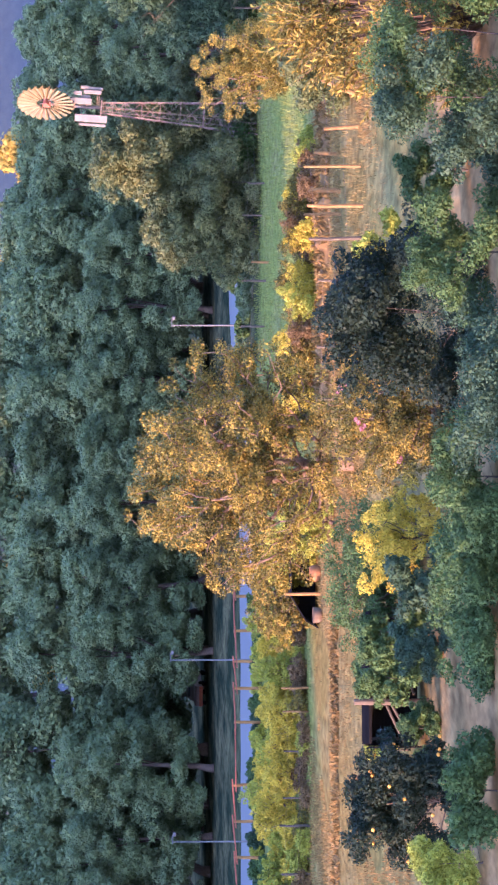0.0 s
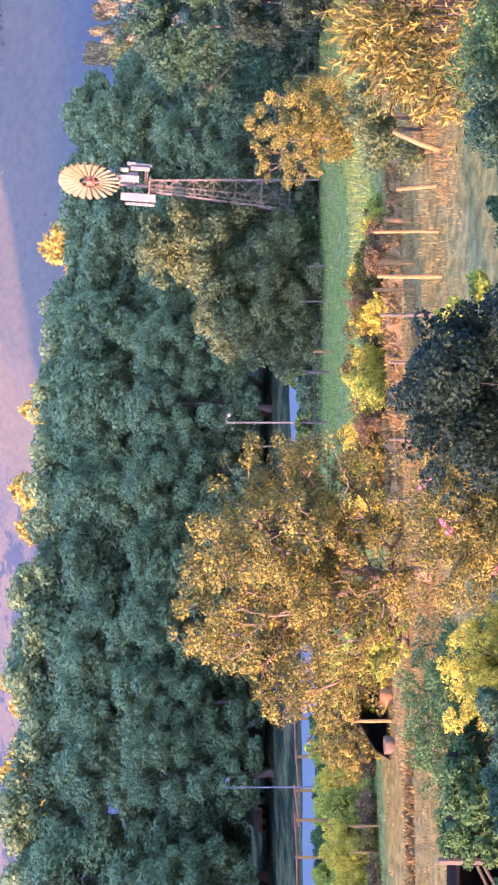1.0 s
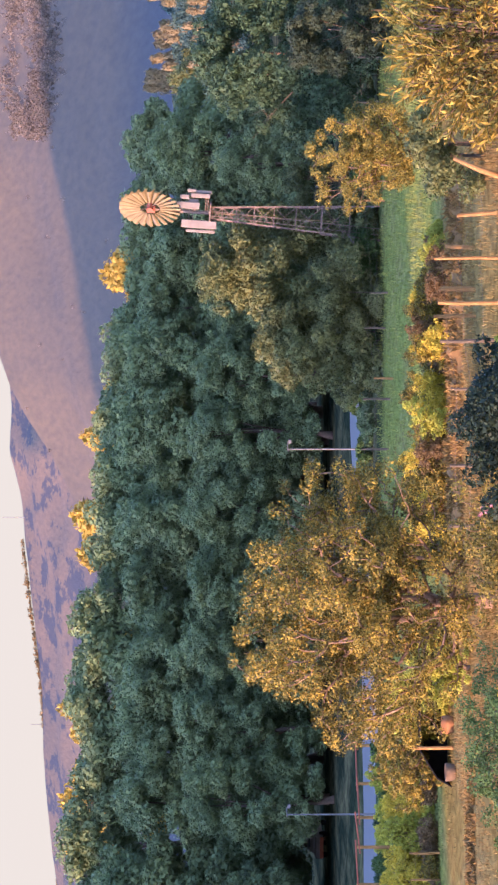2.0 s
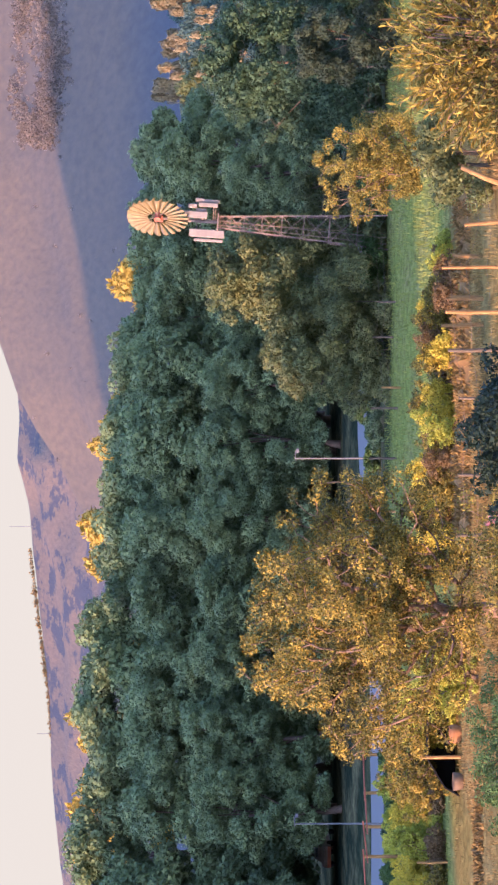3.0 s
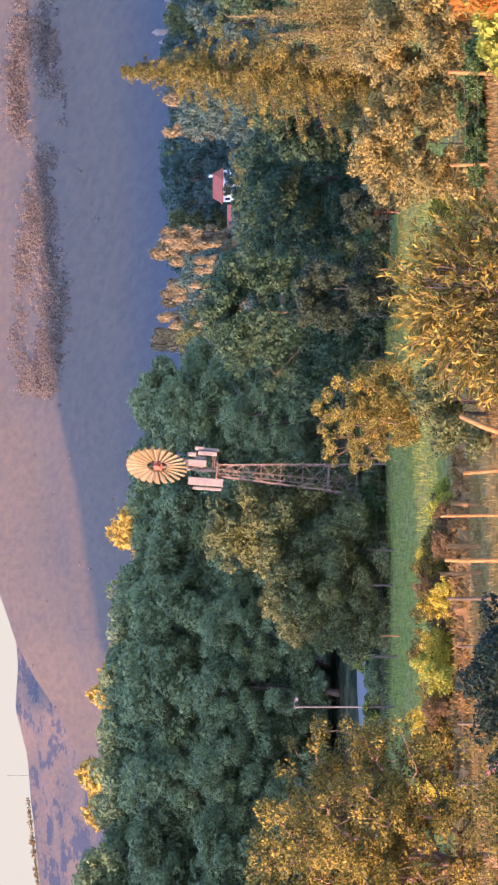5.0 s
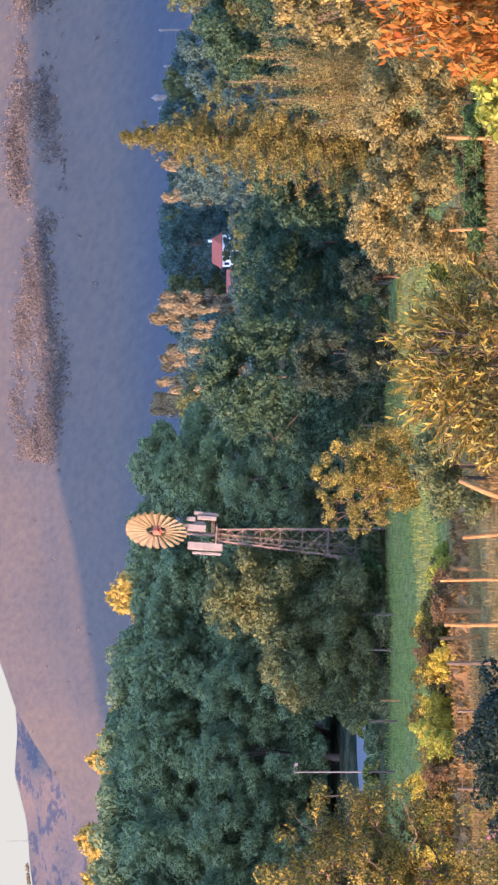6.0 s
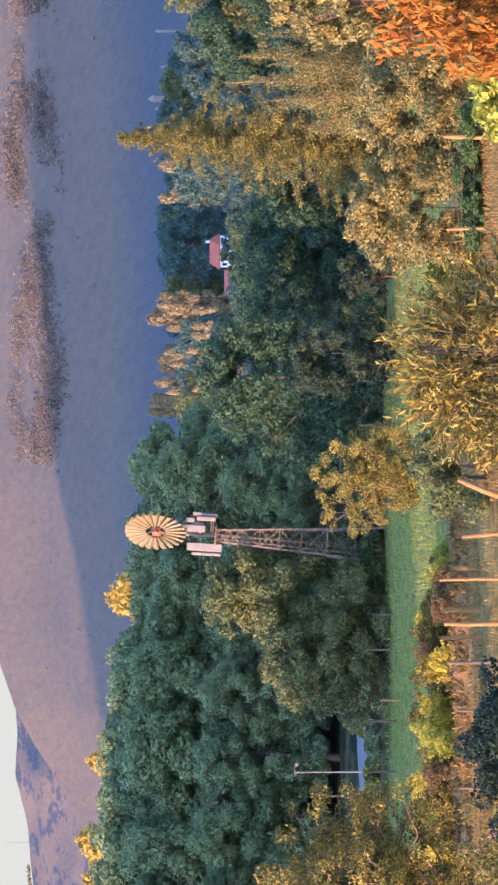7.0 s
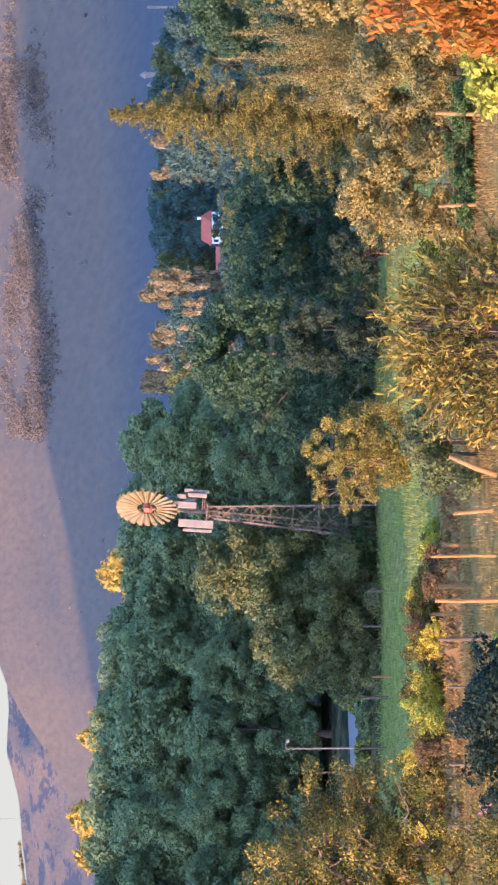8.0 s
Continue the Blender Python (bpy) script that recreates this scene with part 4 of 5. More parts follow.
# low banks of dry earth behind the fences, overgrown with straw
def bank(b0, b1, d, rise, seed):
    steps, across = 110, 8

    def crest(u, w):
        b = b0 + (b1 - b0) * u
        q = polar(b, d + w * 1.5 + noise.noise(Vector((b * 2, 0, 3))) * 0.6)
        fade = min(1, u * 14, (1 - u) * 14)
        h = rise * fade * (0.7 + 0.7 * noise.noise(Vector((b * 4.1, w, seed)))) * (0.5 + 0.5 * math.cos(math.pi * w))
        return Vector((q.x, q.y, h + noise.noise(q * 2.5) * 0.08 * fade - 0.06))

    verts = [crest(i / steps, j / across * 2 - 1) for i in range(steps + 1) for j in range(across + 1)]
    faces = [(a, a + across + 1, a + across + 2, a + 1) for i in range(steps) for j in range(across) for a in (i * (across + 1) + j,)]
    tagged(new("bank", mesh_of("bank", verts, faces, BANK_SOIL, True)), "low bank of dry reddish earth behind the fence", "bank", kind="structure")
    g = np.random.default_rng(seed)
    blades = []
    for i in range(9000):
        u, w = g.random(), g.random() * 1.7 - 1.0
        if noise.noise(Vector((u * 30, w * 2, seed))) < -0.1:
            continue
        foot = np.array(crest(u, w)) - np.array((0, 0, 0.03))
        h = 0.10 + 0.22 * g.random() ** 2
        tip = foot + np.array((g.normal() * h * 0.5, g.normal() * h * 0.5, h))
        mid, a = (foot + tip) / 2, g.random() * 6.28
        side = np.array((math.cos(a), math.sin(a), 0)) * h * 0.16
        blades.append((foot, mid + side, tip, mid - side))
    tagged(new("bank_grass", quads_mesh("bank grass", np.array(blades), STRAW)), "dry golden straw tufts growing on the bank", "grass", kind="stuff")


bank(-2.2, 4.5, 117, 0.50, 1)
bank(-11.8, -5.6, 112, 0.16, 2)
v, f = tube([(0, 0, -0.2), (0.27, 0.0, 0.62), (0.60, 0, 1.36)], [0.10, 0.085, 0.065], 8)
stump = new("leaning_log", mesh_of("leaning log", v, f, WOOD, True))
stump.matrix_world = pose(*polar(4.28, 101.5), 0, 0, 0)
tagged(stump, "thick leaning log against the fence", "log")


# ---- dark shelter under the golden tree ----
def shelter():
    root = empty("shelter", polar(-5.3, 121), 0, label="low black tarpaulin shelter open to the front", category="shelter")
    prof = [(-1.5, 0.02), (-1.2, 0.55), (-0.2, 1.15), (1.35, 1.15), (1.6, 0.02)]
    verts = [Vector((x, y, z)) for y in (0.0, 2.2) for x, z in prof] + [Vector((x * 0.97, y, max(z - 0.03, 0.02))) for y in (0.0, 2.2) for x, z in prof]
    faces = []
    for k in range(4):
        faces += [(k, k + 1, k + 6, k + 5), (k + 10, k + 15, k + 16, k + 11), (k, k + 10, k + 11, k + 1)]
    faces.append((5, 6, 7, 8, 9))
    part("cover", mesh_of("cover", verts, faces, BLACK), root)
    ob = part("post", post_mesh(301, 1.42, 0.065, WOOD), root)
    ob.location = (-0.05, -0.35, 0)


shelter()


def lathe(profile, sides=16):
    verts, faces = [], []
    for r, z in profile:
        for k in range(sides):
            a = 2 * math.pi * k / sides
            verts.append(Vector((r * math.cos(a), r * math.sin(a), z)))
    for i in range(len(profile) - 1):
        for k in range(sides):
            k2 = (k + 1) % sides
            faces.append((i * sides + k, i * sides + k2, (i + 1) * sides + k2, (i + 1) * sides + k))
    faces.append(tuple(range((len(profile) - 1) * sides, len(profile) * sides)))
    return verts, faces


barrel = new("barrel", mesh_of("barrel", *lathe([(0.30, 0), (0.37, 0.2), (0.38, 0.4), (0.33, 0.62), (0.30, 0.63), (0.29, 0.58)]), CLAY, True))
barrel.matrix_world = pose(*polar(-4.95, 120.5))
barrel.scale = (0.9, 0.9, 0.68)
tagged(barrel, "sunlit orange barrel standing in the shelter", "barrel")
tub = new("tub", mesh_of("tub", *lathe([(0.24, 0), (0.30, 0.1), (0.33, 0.36), (0.30, 0.37), (0.28, 0.3)]), STONE, True))
tub.matrix_world = pose(*polar(-5.75, 119.6))
tagged(tub, "pale round tub beside the shelter", "tub")
crate = empty("crate", polar(-4.45, 120.3), 0, label="small pale box with a dark round hole", category="box")
part("body", mesh_of("crate body", *box(0, 0, 0.16, 0.34, 0.3, 0.32), STONE), crate)
part("hole", mesh_of("crate hole", *tube([(0, -0.155, 0.17), (0, -0.14, 0.17)], [0.07, 0.07], 10), BLACK), crate)


# ---- open shed in the yard ----
def yard_shed():
    root = empty("shed", polar(-7.7, 79), 8, label="dark open wooden shed with grey posts and crossed braces", category="shed")
    ob = part("post", post_mesh(310, 2.0, 0.10, WOOD_GREY), root)
    for q, h in (((2.0, 0.3, 0), 1.5), ((2.1, 2.2, 0), 1.6), ((-1.0, 2.2, 0), 1.4)):
        ob = part("post", post_mesh(311 + int(q[0]), h, 0.05, WOOD_GREY), root)
        ob.location = q
    # walls and roof take the wood with the shade painted in
    part("back_wall", mesh_of("back wall", *box(0.6, 2.4, 0.75, 3.6, 0.05, 1.5, 0.01), WOOD_SHADED), root)
    # left wall, added to keep the sun off the inside
    part("side_wall", mesh_of("side wall", *box(-1.25, 1.25, 0.72, 0.05, 2.3, 1.44, 0.01), WOOD_SHADED), root)
    part("side_wall", mesh_of("side wall", *box(2.35, 1.3, 0.72, 0.05, 2.2, 1.44, 0.01), WOOD_SHADED), root)
    part("roof", mesh_of("roof", *box(0.7, 1.3, 1.55, 3.7, 2.5, 0.07, 0.02), WOOD_SHADED), root)
    for a, b in (((0.2, 0.2, 0.95), (1.9, 0.3, 0.25)), ((0.2, 0.25, 0.3), (1.9, 0.35, 0.9)), ((-0.1, 0, 1.1), (-1.3, -0.1, 0.55)), ((-0.1, 0, 0.95), (-1.2, -0.1, 0.35)), ((0.1, 0, 1.15), (2.0, 0.3, 1.25))):
        part("brace", mesh_of("brace", *tube([a, b], [0.04, 0.035], 6), WOOD_GREY), root)


yard_shed()
gate_post = new("post", post_mesh(320, 1.5, 0.11, WOOD))
gate_post.matrix_world = pose(*polar(-9.15, 86))
tagged(gate_post, "thick upright wooden post in the yard", "post")
bucket = new("bucket", mesh_of("bucket", *lathe([(0.13, 0), (0.16, 0.3), (0.15, 0.3), (0.13, 0.25)]), CLAY, True))
bucket.matrix_world = pose(*polar(-8.35, 79.5))
tagged(bucket, "reddish bucket standing beside the shed", "bucket")


# ---- house on the far side ----
def house():
    root = empty("house", polar(8.50, 900, -0.2), -40, label="white house with a red tiled roof among trees", category="house")
    root.scale = (0.72, 0.72, 1.02)
    part("wall", mesh_of("wall", *box(0, 0, 2.8, 9.5, 7, 5.6, 0.02), PLASTER), root)
    verts = [Vector(q) for q in ((-5.2, -4, 5.5), (5.2, -4, 5.5), (5.2, 4, 5.5), (-5.2, 4, 5.5), (-5.2, 0, 8.2), (5.2, 0, 8.2), (-5.2, -4, 5.7), (5.2, -4, 5.7), (5.2, 4, 5.7), (-5.2, 4, 5.7))]
    part("roof", mesh_of("roof", verts, [(0, 3, 2, 1), (0, 1, 7, 6), (6, 7, 5, 4), (2, 3, 9, 8), (8, 9, 4, 5), (1, 2, 8, 5, 7), (3, 0, 6, 4, 9)], TERRACOTTA), root, "red tiled roof")
    part("chimney", mesh_of("chimney", *box(3.6, 1, 8.3, 0.8, 0.8, 1.8), PLASTER), root)
    for x in (-3.4, -1.1, 1.3, 3.5):
        for z in (1.6, 4.3):
            w = part("window", mesh_of("window", *box(x, -3.52, z, 1.1, 0.12, 1.3, 0.01), WHITE), root)
            part("pane", mesh_of("pane", *box(x, -3.6, z, 0.9, 0.05, 1.1, 0.01), GLASS), w)
    annex = empty("outbuilding", polar(7.9, 880, -0.2), -15, label="low outbuilding with a brown roof", category="building")
    part("wall", mesh_of("annex wall", *box(0, 0, 1.4, 8, 5, 2.8, 0.02), STONE), annex)
    v = [Vector(q) for q in ((-4.4, -3, 2.8), (4.4, -3, 2.8), (4.4, 3, 2.8), (-4.4, 3, 2.8), (-4.4, 0, 4.6), (4.4, 0, 4.6))]
    part("roof", mesh_of("annex roof", v, [(0, 3, 2, 1), (0, 1, 5, 4), (2, 3, 4, 5), (1, 2, 5), (3, 0, 4)], TERRACOTTA), annex)


house()


# ---- car in the clearing ----
def car():
    root = empty("car", polar(-6.85, 246), 78, label="white and red car parked in the shade of the wood", category="car")
    prof = [(-2.05, 0.35), (-2.1, 0.75), (-1.9, 0.92), (-1.0, 0.98), (-0.45, 1.42), (1.0, 1.45), (1.7, 0.98), (2.05, 0.9), (2.1, 0.4)]
    n = len(prof)
    verts = [Vector((x, y * (0.82 if z > 1 else 1), z)) for y in (-0.8, 0.8) for x, z in prof]
    faces = [tuple(range(n))[::-1], tuple(range(n, 2 * n))] + [(k, (k + 1) % n, n + (k + 1) % n, n + k) for k in range(n)]
    part("body", mesh_of("car body", verts, faces, WHITE), root)
    part("window_band", mesh_of("car glass", *box(0.25, 0, 1.2, 1.9, 1.42, 0.32, 0.3), GLASS), root)
    part("bumper", mesh_of("bumper", *box(-2.1, 0, 0.45, 0.15, 1.6, 0.25, 0.05), RED_RAIL), root)
    for x in (-1.3, 1.3):
        for y in (-0.78, 0.78):
            part("wheel", mesh_of("car wheel", *tube([(x, y - 0.1, 0.32), (x, y + 0.1, 0.32)], [0.32, 0.32], 14), BLACK), root)


car()


# ---- hedges, shrubs and reeds along the fences ----
def bush(name, label, b, d, h, w, mat, seed, leaf=0.13, count=2200, loose=False):
    if loose:
        m = branched(name, seed, h, w, mat, BARK, -0.15, 34 + int(24 * h * w), 0.15, 52, leaf * 0.72, gap=-0.25, twig=0.005)
    else:
        m = tree(name, seed, h, w, mat, lumps=80, lump=max(0.11, w * 0.09), count=count * 2, size=leaf * 0.72, low=0.02, shape="bush", limbs=4, trunk=0.03)
    return plant(name, m[:2], polar(b, d), seed * 61 % 360, parts=("stem", "crown"), label=label, category="shrub")


for i in range(48):
    g = random.Random(i * 3 + 1)
    b = -1.7 + 5.1 * i / 48 + g.uniform(-0.08, 0.08)
    tall = 1.0 if b < 0.9 or 1.2 < b < 2.5 else 0.6
    bush("shrub", "small autumn shrub along the pasture fence", b, 124 + g.uniform(-4, 3), tall * g.uniform(0.8, 1.75), g.uniform(0.9, 1.6),
         (L_YELLOW, L_ORANGE, L_LIME, L_YELLOW, L_ORANGE, L_BROWN, L_BROWN)[g.randrange(7)], 400 + i, 0.11, loose=True)
for i in range(42):
    b = -5.5 - i * 0.155
    g = random.Random(i)
    bush("shrub", "yellow green hedge shrub beside the rail fence", b, 135 + g.uniform(-6, 5), g.uniform(0.9, 2.4), g.uniform(1.1, 2.1), (L_LIME, L_YELLOW, L_LIME, L_YELLOW, L_YELLOW)[g.randrange(5)], 430 + i, loose=True)
for i in range(26):
    g = random.Random(i + 300)
    bush("shrub", "low dry brown shrub between hedge and fence", -5.7 - i * 0.24 + g.uniform(-0.08, 0.08), 129.5 + g.uniform(-2, 1), g.uniform(0.4, 0.95), g.uniform(0.8, 1.5), (L_ORANGE, L_BROWN, L_LIME, L_ORANGE)[g.randrange(4)], 800 + i, 0.11, loose=True)
for i in range(14):
    g = random.Random(i + 50)
    bush("shrub", "low green bush on the pond bank", -2.2 + i * 0.3 + g.uniform(-0.1, 0.1), 176 + g.uniform(-4, 6), g.uniform(0.5, 1.2), g.uniform(1.0, 2.0), (L_GREEN, L_DARK, L_STAND)[i % 3], 460 + i, 0.18, 1500)
for i in range(26):
    g = random.Random(i + 120)
    bush("shrub", "low green bush on the pond bank", -5.4 - i * 0.25 + g.uniform(-0.15, 0.15), 164 + g.uniform(-5, 5), g.uniform(0.3, 0.95), g.uniform(0.7, 1.8), (L_GREEN, L_DARK, L_LIME, L_GREEN)[i % 4], 700 + i, 0.18, 1300)
for i in range(9):
    g = random.Random(i + 80)
    bush("shrub", "green undergrowth behind the meadow fence", 3.0 + i * 0.75, 172 + g.uniform(-3, 3), g.uniform(1.0, 1.9), g.uniform(2.0, 3.2), (L_GREEN, L_STAND, L_GREEN)[i % 3], 480 + i, 0.2, 2400)
for i, (b, d, h, w, mat, label) in enumerate(((-4.0, 113, 2.6, 3.0, L_LIME, "yellow green bush at the foot of the golden tree"), (-6.9, 84, 1.5, 1.8, L_GREEN, "green bush by the shed"),
                                              (-8.6, 84, 1.3, 1.4, L_LIME, "straggling bush by the shed"), (-9.8, 63, 1.2, 2.6, L_GREEN, "bright green bush in the yard"), (-6.4, 88, 1.2, 1.3, L_BROWN, "dry brown bush in the yard"),
                                              (-5.3, 70, 1.9, 2.2, L_DARK, "dark bush beneath the yellow one"), (-6.6, 76, 2.1, 2.2, L_GREEN, "leafy green bush hiding the end of the shed"), (5.6, 120, 1.2, 1.6, L_GREEN, "green bush under the young tree"), (4.9, 107, 2.4, 3.4, L_OLIVE, "olive bush under the young tree"), (-5.35, 124.5, 2.9, 4.6, L_ORANGE, "golden shrub arching over the dark shelter"), (-4.6, 123, 2.4, 3.0, L_LIME, "yellow green shrub behind the dark shelter"), (-7.3, 78.2, 2.0, 1.8, L_GREEN, "straggling green bush in front of the shed"), (2.35, 168, 3.4, 4.4, L_OLIVE, "low olive bush at the foot of the round tree"),
                                              (8.2, 112, 1.6, 2.0, L_LIME, "yellow green bush by the fence"), (9.9, 109, 1.0, 2.4, L_GREEN, "green hedge by the fence"), (9.0, 108.5, 0.8, 2.2, L_GREEN, "low green plants under the silvery shrub"), (10.6, 108.5, 0.9, 2.2, L_GREEN, "low green plants under the silvery shrub"), (7.6, 168, 1.5, 2.6, L_GREEN, "green bush behind the meadow fence"), (9.6, 168, 1.7, 3.4, L_GREEN, "green bush behind the meadow fence"))):
    bush("shrub", label, b, d, h, w, mat, 500 + i, 0.13, 3800, loose=d > 100 and mat is not L_OLIVE)


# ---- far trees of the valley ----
far_kinds = [tree("far tree", 60 + i, 12, 7.5, m, BARK_DARK, low=0.6, lumps=90, lump=0.85, count=3600, size=0.32, slim=0.7, limbs=3, core=0.85, cover=0.7) for i, m in enumerate((L_HAZY, L_OLIVE, L_PALE, L_HAZY))]
far_cone = tree("far poplar", 66, 14, 4.0, L_PALE, BARK_DARK, low=0.6, shape="column", lumps=110, lump=0.75, count=1500, size=0.42, slim=0.7, limbs=3, core=0.85)
g = random.Random(12)
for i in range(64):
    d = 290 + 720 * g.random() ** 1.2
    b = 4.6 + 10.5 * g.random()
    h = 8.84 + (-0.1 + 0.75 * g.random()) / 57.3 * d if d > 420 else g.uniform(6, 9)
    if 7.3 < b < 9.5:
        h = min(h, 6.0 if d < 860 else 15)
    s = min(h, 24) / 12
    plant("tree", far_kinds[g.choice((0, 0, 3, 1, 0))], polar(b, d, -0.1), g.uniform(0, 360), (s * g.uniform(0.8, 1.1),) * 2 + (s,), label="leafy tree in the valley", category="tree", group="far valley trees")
for i in range(36):
    b = 5.85 + 1.95 * i / 30 + g.uniform(-0.05, 0.05) if i < 30 else (9.4, 9.5, 9.9, 10.05, 10.2, 9.95)[i - 30]
    d = 640 + g.uniform(-30, 60)
    h = 8.84 + (1.0 if b < 8.2 else 0.75) * g.uniform(0.3, 1.1) / 57.3 * d
    plant("tree", far_cone, polar(b, d, -0.1), g.uniform(0, 360), (h / 24, h / 24, h / 14), label="sunlit golden tree on the valley ridge", category="tree", group="golden trees on the ridge")


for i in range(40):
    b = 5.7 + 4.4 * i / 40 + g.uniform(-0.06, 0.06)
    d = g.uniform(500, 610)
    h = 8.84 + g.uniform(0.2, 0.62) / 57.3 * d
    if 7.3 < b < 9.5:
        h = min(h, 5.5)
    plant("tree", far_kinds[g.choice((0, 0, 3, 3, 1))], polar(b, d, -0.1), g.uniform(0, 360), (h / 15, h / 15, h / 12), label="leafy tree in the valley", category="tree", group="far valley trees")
for i in range(8):
    b = 6.0 + 1.7 * i / 8 + g.uniform(-0.05, 0.05)
    plant("tree", far_cone, polar(b, g.uniform(470, 490), -0.1), g.uniform(0, 360), (0.45, 0.45, g.uniform(0.68, 0.85)), label="sunlit golden tree on the valley ridge", category="tree", group="golden trees on the ridge")


# ---- scattered trees on the mountain ----
def slope_trees():
    g = np.random.default_rng(77)
    rows = []
    while len(rows) < 7000:
        b = -8 + 24 * g.random()
        r = 1150 + 550 * (0.35 + 0.65 * g.random())
        p = polar(b, r)
        k = (r - 1150) / 550
        rise = between(SPUR, b) / 57.3 * 1700 + 8.84
        z = -1 + rise * k ** 1.35 + noise.fractal(Vector((p.x, p.y, 0)) * 0.004, 1.0, 2.0, 5) * 14 * k * (1 - 0.8 * k ** 6)
        el = math.degrees((z - 8.84) / r)
        wave = 0.10 * math.sin(b * 1.7)
        band = math.exp(-((el - 2.74 - wave) / 0.16) ** 2) + 0.7 * math.exp(-((el - 3.12 + wave) / 0.13) ** 2)
        band *= min(1.0, max(0.0, (b - 4.9) / 0.5))
        dens = noise.noise(Vector((p.x * 0.02, p.y * 0.006, 0))) + 0.5 * noise.noise(Vector((p.x * 0.07, p.y * 0.02, 4)))
        if g.random() > band * (0.5 + 1.3 * dens) + 0.0003:
            continue
        s = 0.7 + 0.9 * g.random() ** 1.5
        rows.append((p.x, p.y, z + s * 0.9, s, s, s * 1.3))
    me = quads_mesh("slope trees", leaves(g, rows, len(rows) * 20, 0.75, 0.8, 0.3), L_SLOPE)
    tagged(new("slope_trees", me), "scattered autumn trees on the mountain slope", "trees", kind="stuff")
    rows = []
    for i in range(900):
        b = -13 + 11.2 * i / 900 + g.normal() * 0.01
        rise = between(BACK, b) / 57.3 * 3000 + 8.84
        if noise.noise(Vector((b * 2.3, 0, 5))) + 0.5 * noise.noise(Vector((b * 9, 0, 5))) < -0.5:
            continue
        s = 0.8 + 1.3 * g.random() ** 2.5
        p = polar(b, 2998 - 10 * g.random())
        rows.append((p.x, p.y, rise - 4 + s * 0.6, s * 0.9, s * 0.9, s * 1.3))
    me = quads_mesh("ridge trees", leaves(g, rows, len(rows) * 16, 1.2, 0.8, 0.3), L_BROWN)
    tagged(new("ridge_trees", me), "line of trees along the distant ridge", "trees", kind="stuff")


slope_trees()


# ---- more trees at the meadow's far side ----
lone("tree", "dark leafy tree at the meadow edge", 7.6, 196, 7.4, 6.5, L_DARK, 71, lumps=200, lump=0.42, count=30000, size=0.12, cover=0.7, fill=1.8, limbs=6, core=0.88, low=0.3)
lone("tree", "dark leafy tree at the meadow edge", 9.7, 176, 6.4, 6.0, L_DARK, 72, lumps=190, lump=0.4, count=30000, size=0.12, cover=0.7, fill=1.8, low=0.2)
lone("tree", "leafy tree behind the silvery tree", 12.4, 186, 9.5, 6.5, L_DARK, 73, lumps=200, lump=0.45, count=30000, size=0.12, cover=0.7, fill=1.8, limbs=6, core=0.88, low=0.3)
lone("tree", "dark leafy tree behind golden shrubs", 11.6, 165, 5.4, 5.5, L_DARK, 74, lumps=170, lump=0.4, count=26000, size=0.12, cover=0.7, fill=1.8, low=0.2)
lone("tree", "silvery tree with upright twigs", 12.7, 132, 6.4, 3.6, L_GREYGOLD, 75, shape="column", lumps=220, lump=0.32, count=13000, size=0.15, limbs=5, low=0.2, aim_up=0.8)
lone("tree", "pale grey green bush tree", 8.05, 158, 2.7, 2.4, L_DIM, 76, lumps=90, lump=0.25, count=12000, size=0.1, low=0.1)


# ---- grass ----
def grass(name, label, d0, d1, b0, b1, count, height, mat, seed, patch, bar):
    g = np.random.default_rng(seed)
    d = np.sqrt(d0 ** 2 + (d1 ** 2 - d0 ** 2) * g.random(count))
    b = np.radians(b0 + (b1 - b0) * g.random(count))
    x, y = d * np.sin(b), d * np.cos(b)
    keep = np.array([noise.noise(Vector((i * patch, j * patch * 0.5, seed))) + 0.35 * noise.noise(Vector((i * patch * 5, j * patch * 2, seed))) > bar for i, j in zip(x, y)])
    x, y = x[keep], y[keep]
    n = len(x)
    h = height * (0.4 + 0.9 * g.random(n) ** 1.5)
    a = g.random(n) * math.pi
    w = h * (0.22 + 0.25 * g.random(n))
    side = np.stack([np.cos(a) * w, np.sin(a) * w, np.zeros(n)], 1) * 0.5
    foot = np.stack([x, y, np.full(n, -0.12)], 1)
    tip = foot + np.stack([g.normal(size=n) * h * 0.35, g.normal(size=n) * h * 0.35, h + 0.12], 1)
    mid = foot + (tip - foot) * 0.5
    me = quads_mesh(name, np.stack([foot, mid + side, tip, mid - side], 1), mat)
    return tagged(new(name, me), label, "grass", kind="stuff")


BLADE = foliage("green meadow grass", [(0.10, 0.124, 0.024), (0.155, 0.182, 0.034), (0.235, 0.222, 0.048)], patch=0.12)
OLIVE_BLADE = foliage("olive pasture grass", [(0.13, 0.10, 0.03), (0.18, 0.135, 0.04), (0.24, 0.17, 0.055)], patch=0.12)
grass("dry_grass", "dry straw coloured grass tufts on the pasture", 84, 128, -12, 13, 150000, 0.085, STRAW, 1, 0.11, -0.22)
grass("pasture_grass", "short olive grass on the pasture", 82, 125, -12, 13, 30000, 0.10, OLIVE_BLADE, 2, 0.13, 0.0)
grass("meadow_grass", "bright green meadow grass", 126, 172, -9, 11, 45000, 0.11, BLADE, 3, 0.1, -0.25)
grass("meadow_straw", "yellowed grass strips in the meadow", 140, 166, -3, 11, 14000, 0.09, STRAW, 4, 0.08, 0.1)


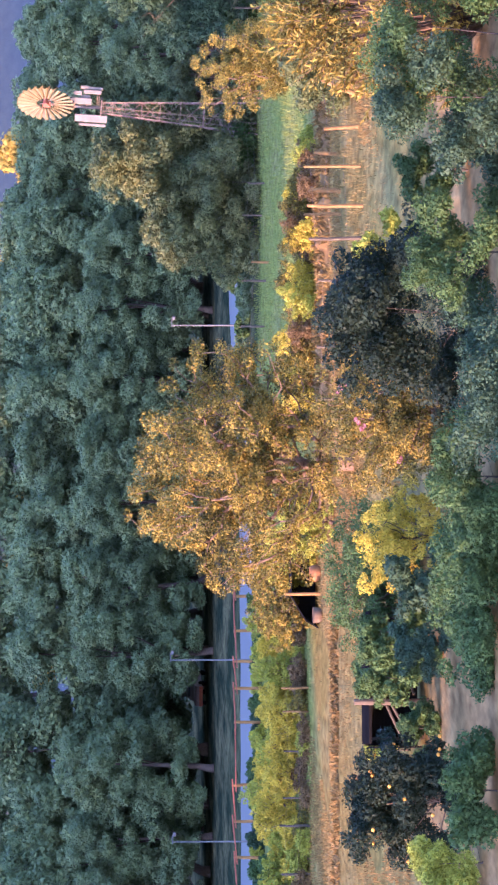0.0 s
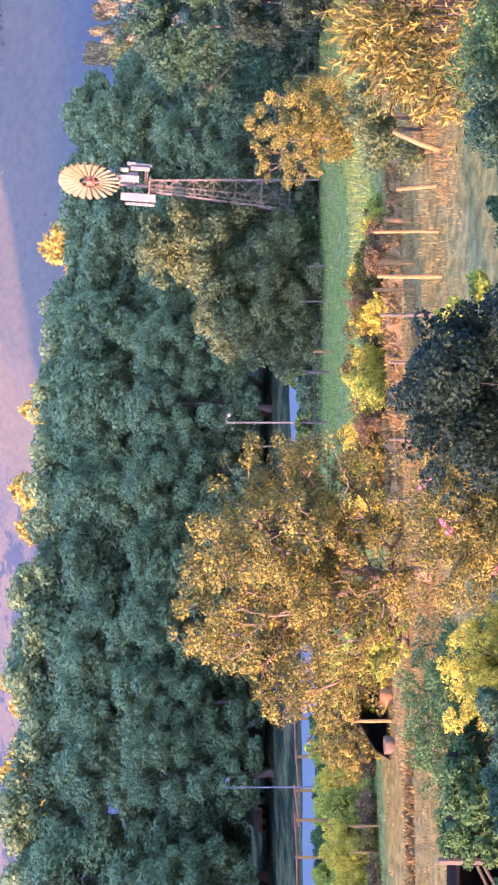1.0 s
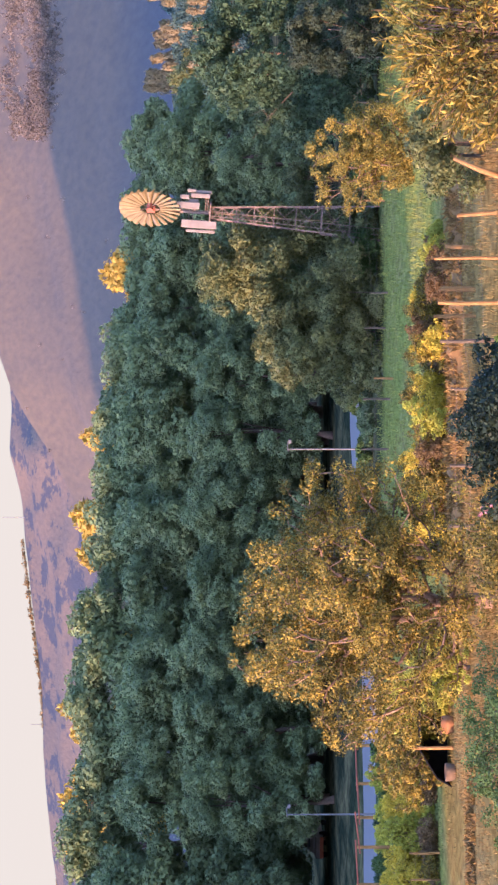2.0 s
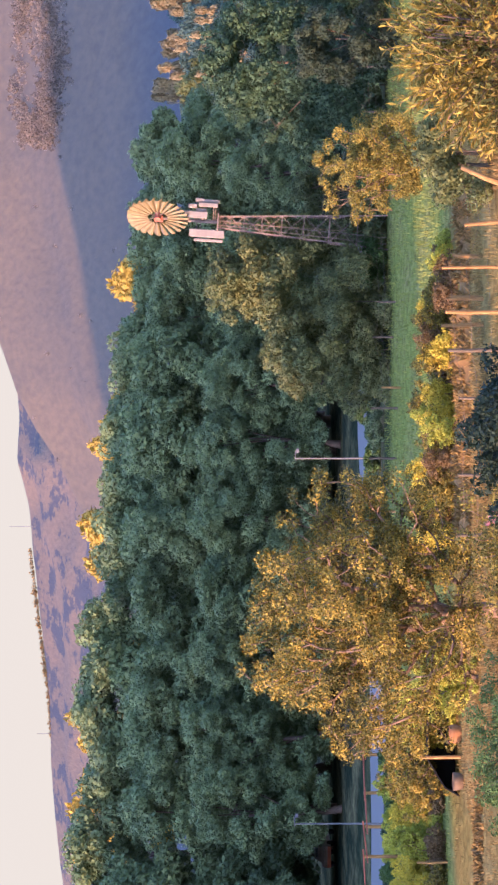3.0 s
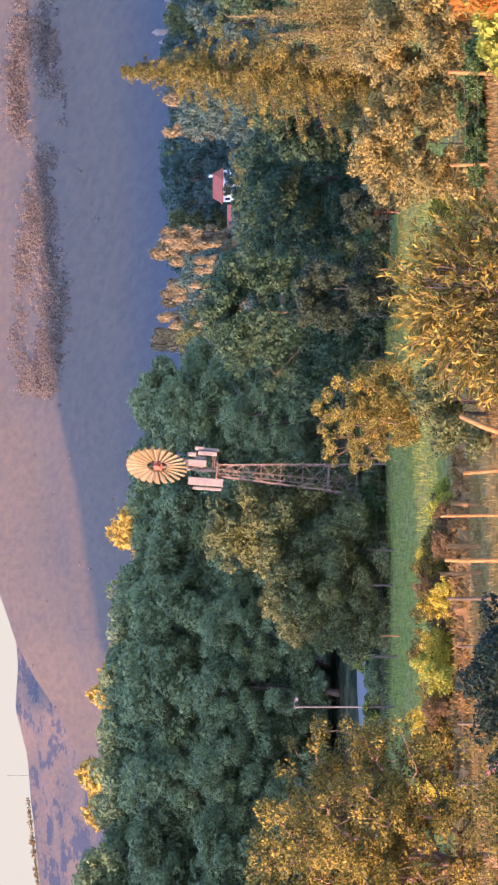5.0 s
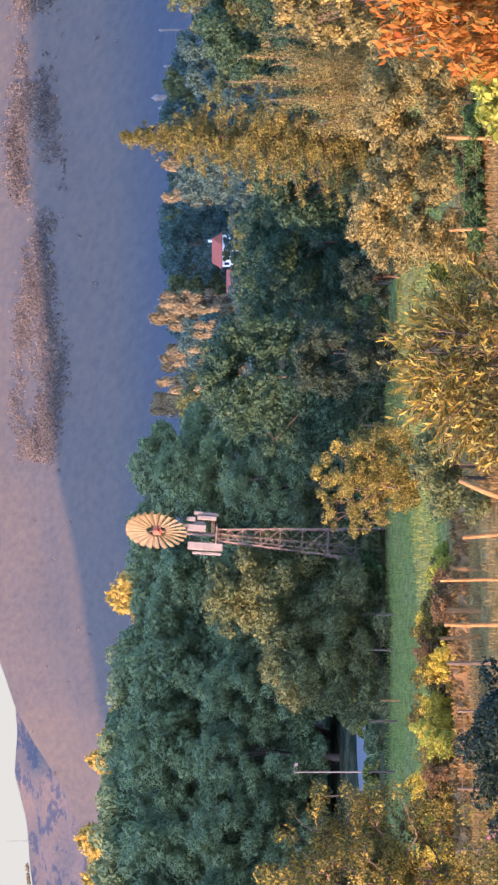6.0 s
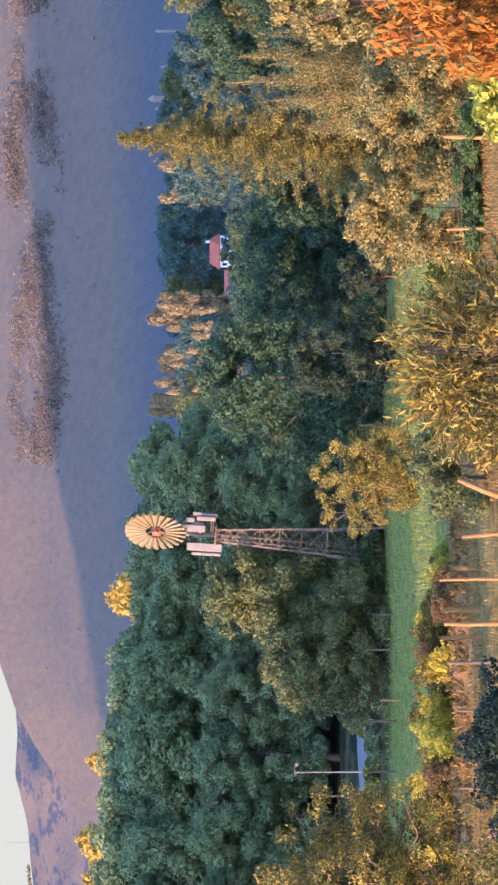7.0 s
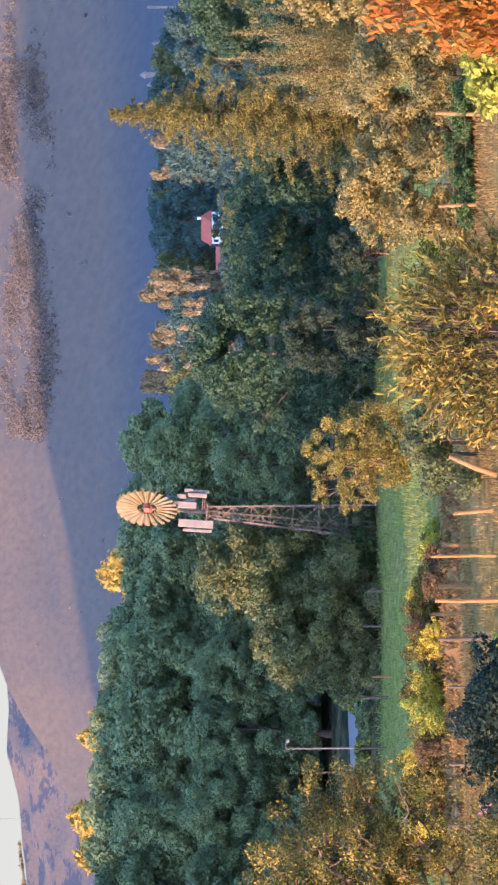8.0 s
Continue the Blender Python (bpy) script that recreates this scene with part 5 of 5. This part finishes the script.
# ---- fruit and flowers ----
def sprinkle(name, label, at, size, count, make, mat, seed):
    g = random.Random(seed)
    h, w = size
    for i in range(count):
        a, t = g.uniform(math.pi, 2 * math.pi), g.uniform(0.15, 0.9)
        r = w / 2 * math.sqrt(max(0.1, 1 - t ** 2.4)) * 1.0
        v, f = make(g)
        q = at + Vector((math.cos(a) * r, math.sin(a) * r, h * t))
        ob = new(name, mesh_of(name, v, f, mat, True))
        ob.matrix_world = Matrix.Translation(q)
        yield ob


citrus = [o for o in scene.objects if o.get("label", "") == "dark citrus tree with orange fruit"][0]
for ob in sprinkle("fruit", "", Vector((0, 0, 0)), (2.8, 3.5), 16, lambda g: lathe([(0.012, -0.045), (0.04, -0.03), (0.05, 0.0), (0.04, 0.03), (0.012, 0.045)], 8), FRUIT, 5):
    m = ob.matrix_world.copy()
    ob.parent = citrus
    ob.matrix_basis = Matrix.Rotation(-citrus.rotation_euler.z, 4, "Z") @ m
pink = [o for o in scene.objects if o.get("label", "") == "golden brown shrub with pink flowers"][0]
gg = np.random.default_rng(8)
for x, z in ((0.5, 3.05), (0.62, 3.0), (0.55, 2.9), (0.75, 2.9), (0.68, 2.82), (-0.2, 2.6), (-0.3, 2.52), (-0.45, 2.45), (-0.38, 2.38), (-1.3, 1.5), (-1.2, 1.42)):
    rows = [(0, 0, 0, 0.055, 0.05, 0.05)]
    ob = part("flower", quads_mesh("flower", leaves(gg, rows, 16, 0.075, 0.7), PINK), pink, "pink flower head")
    ob.matrix_basis = Matrix.Rotation(-pink.rotation_euler.z, 4, "Z") @ Matrix.Translation((x, -2.1, z))


# ---- village towers and masts far off ----
def tower(b, d, z0, h, w, mat, label):
    root = empty("tower", polar(b, d, 0), 0, label=label, category="tower")
    part("shaft", mesh_of("shaft", *box(0, 0, z0 / 2 + h / 2, w, w, z0 + h), mat), root)
    part("cap", mesh_of("cap", *lathe([(w * 0.75, z0 + h), (w * 0.7, z0 + h + w * 0.3), (0.05, z0 + h + w * 1.3)], 4), mat), root)


for b, z0, h, w in ((11.07, 20, 11, 2.2), (11.25, 18, 8, 2.0), (10.9, 18, 7, 5.0), (11.6, 18, 10, 0.9), (12.2, 18, 12, 0.9)):
    tower(b, 1120, z0 - 3, h * 0.8, w * 0.8, WHITE, "slim pale village tower above the trees")
for b, d, foot, h in ((-1.44, 2990, 165, 22), (-4.93, 2990, 148, 14)):
    root = empty("mast", polar(b, d, 0), 0, label="thin lattice mast on the ridge", category="mast")
    part("shaft", mesh_of("mast shaft", *tube([(0, 0, foot - 8), (0, 0, foot + h)], [0.35, 0.2], 5), POLE), root)


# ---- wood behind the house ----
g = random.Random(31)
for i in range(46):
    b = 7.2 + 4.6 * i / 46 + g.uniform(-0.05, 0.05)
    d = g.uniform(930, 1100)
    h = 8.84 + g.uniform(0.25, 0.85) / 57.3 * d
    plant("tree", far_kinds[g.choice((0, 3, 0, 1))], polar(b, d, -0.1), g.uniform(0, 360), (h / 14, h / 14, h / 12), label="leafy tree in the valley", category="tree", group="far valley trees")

# ---- low bushes along the yard ----
for i, (b, d, h, w, mat) in enumerate(((-3.2, 62, 1.5, 3.4, L_GREEN), (-1.2, 60, 1.2, 4.0, L_DARK), (1.6, 61, 2.3, 3.0, L_GREEN), (3.9, 62, 1.5, 2.4, L_DARK), (4.9, 60, 3.2, 3.0, L_DARK), (6.0, 61, 3.3, 3.6, L_GREEN), (-6.6, 72, 1.6, 1.8, L_DARK), (-8.3, 76, 1.0, 1.6, L_GREEN), (-11.2, 66, 1.8, 2.4, L_LIME))):
    bush("shrub", "low leafy bush in the shaded yard", b, d, h, w, mat, 600 + i, 0.085, 5200)
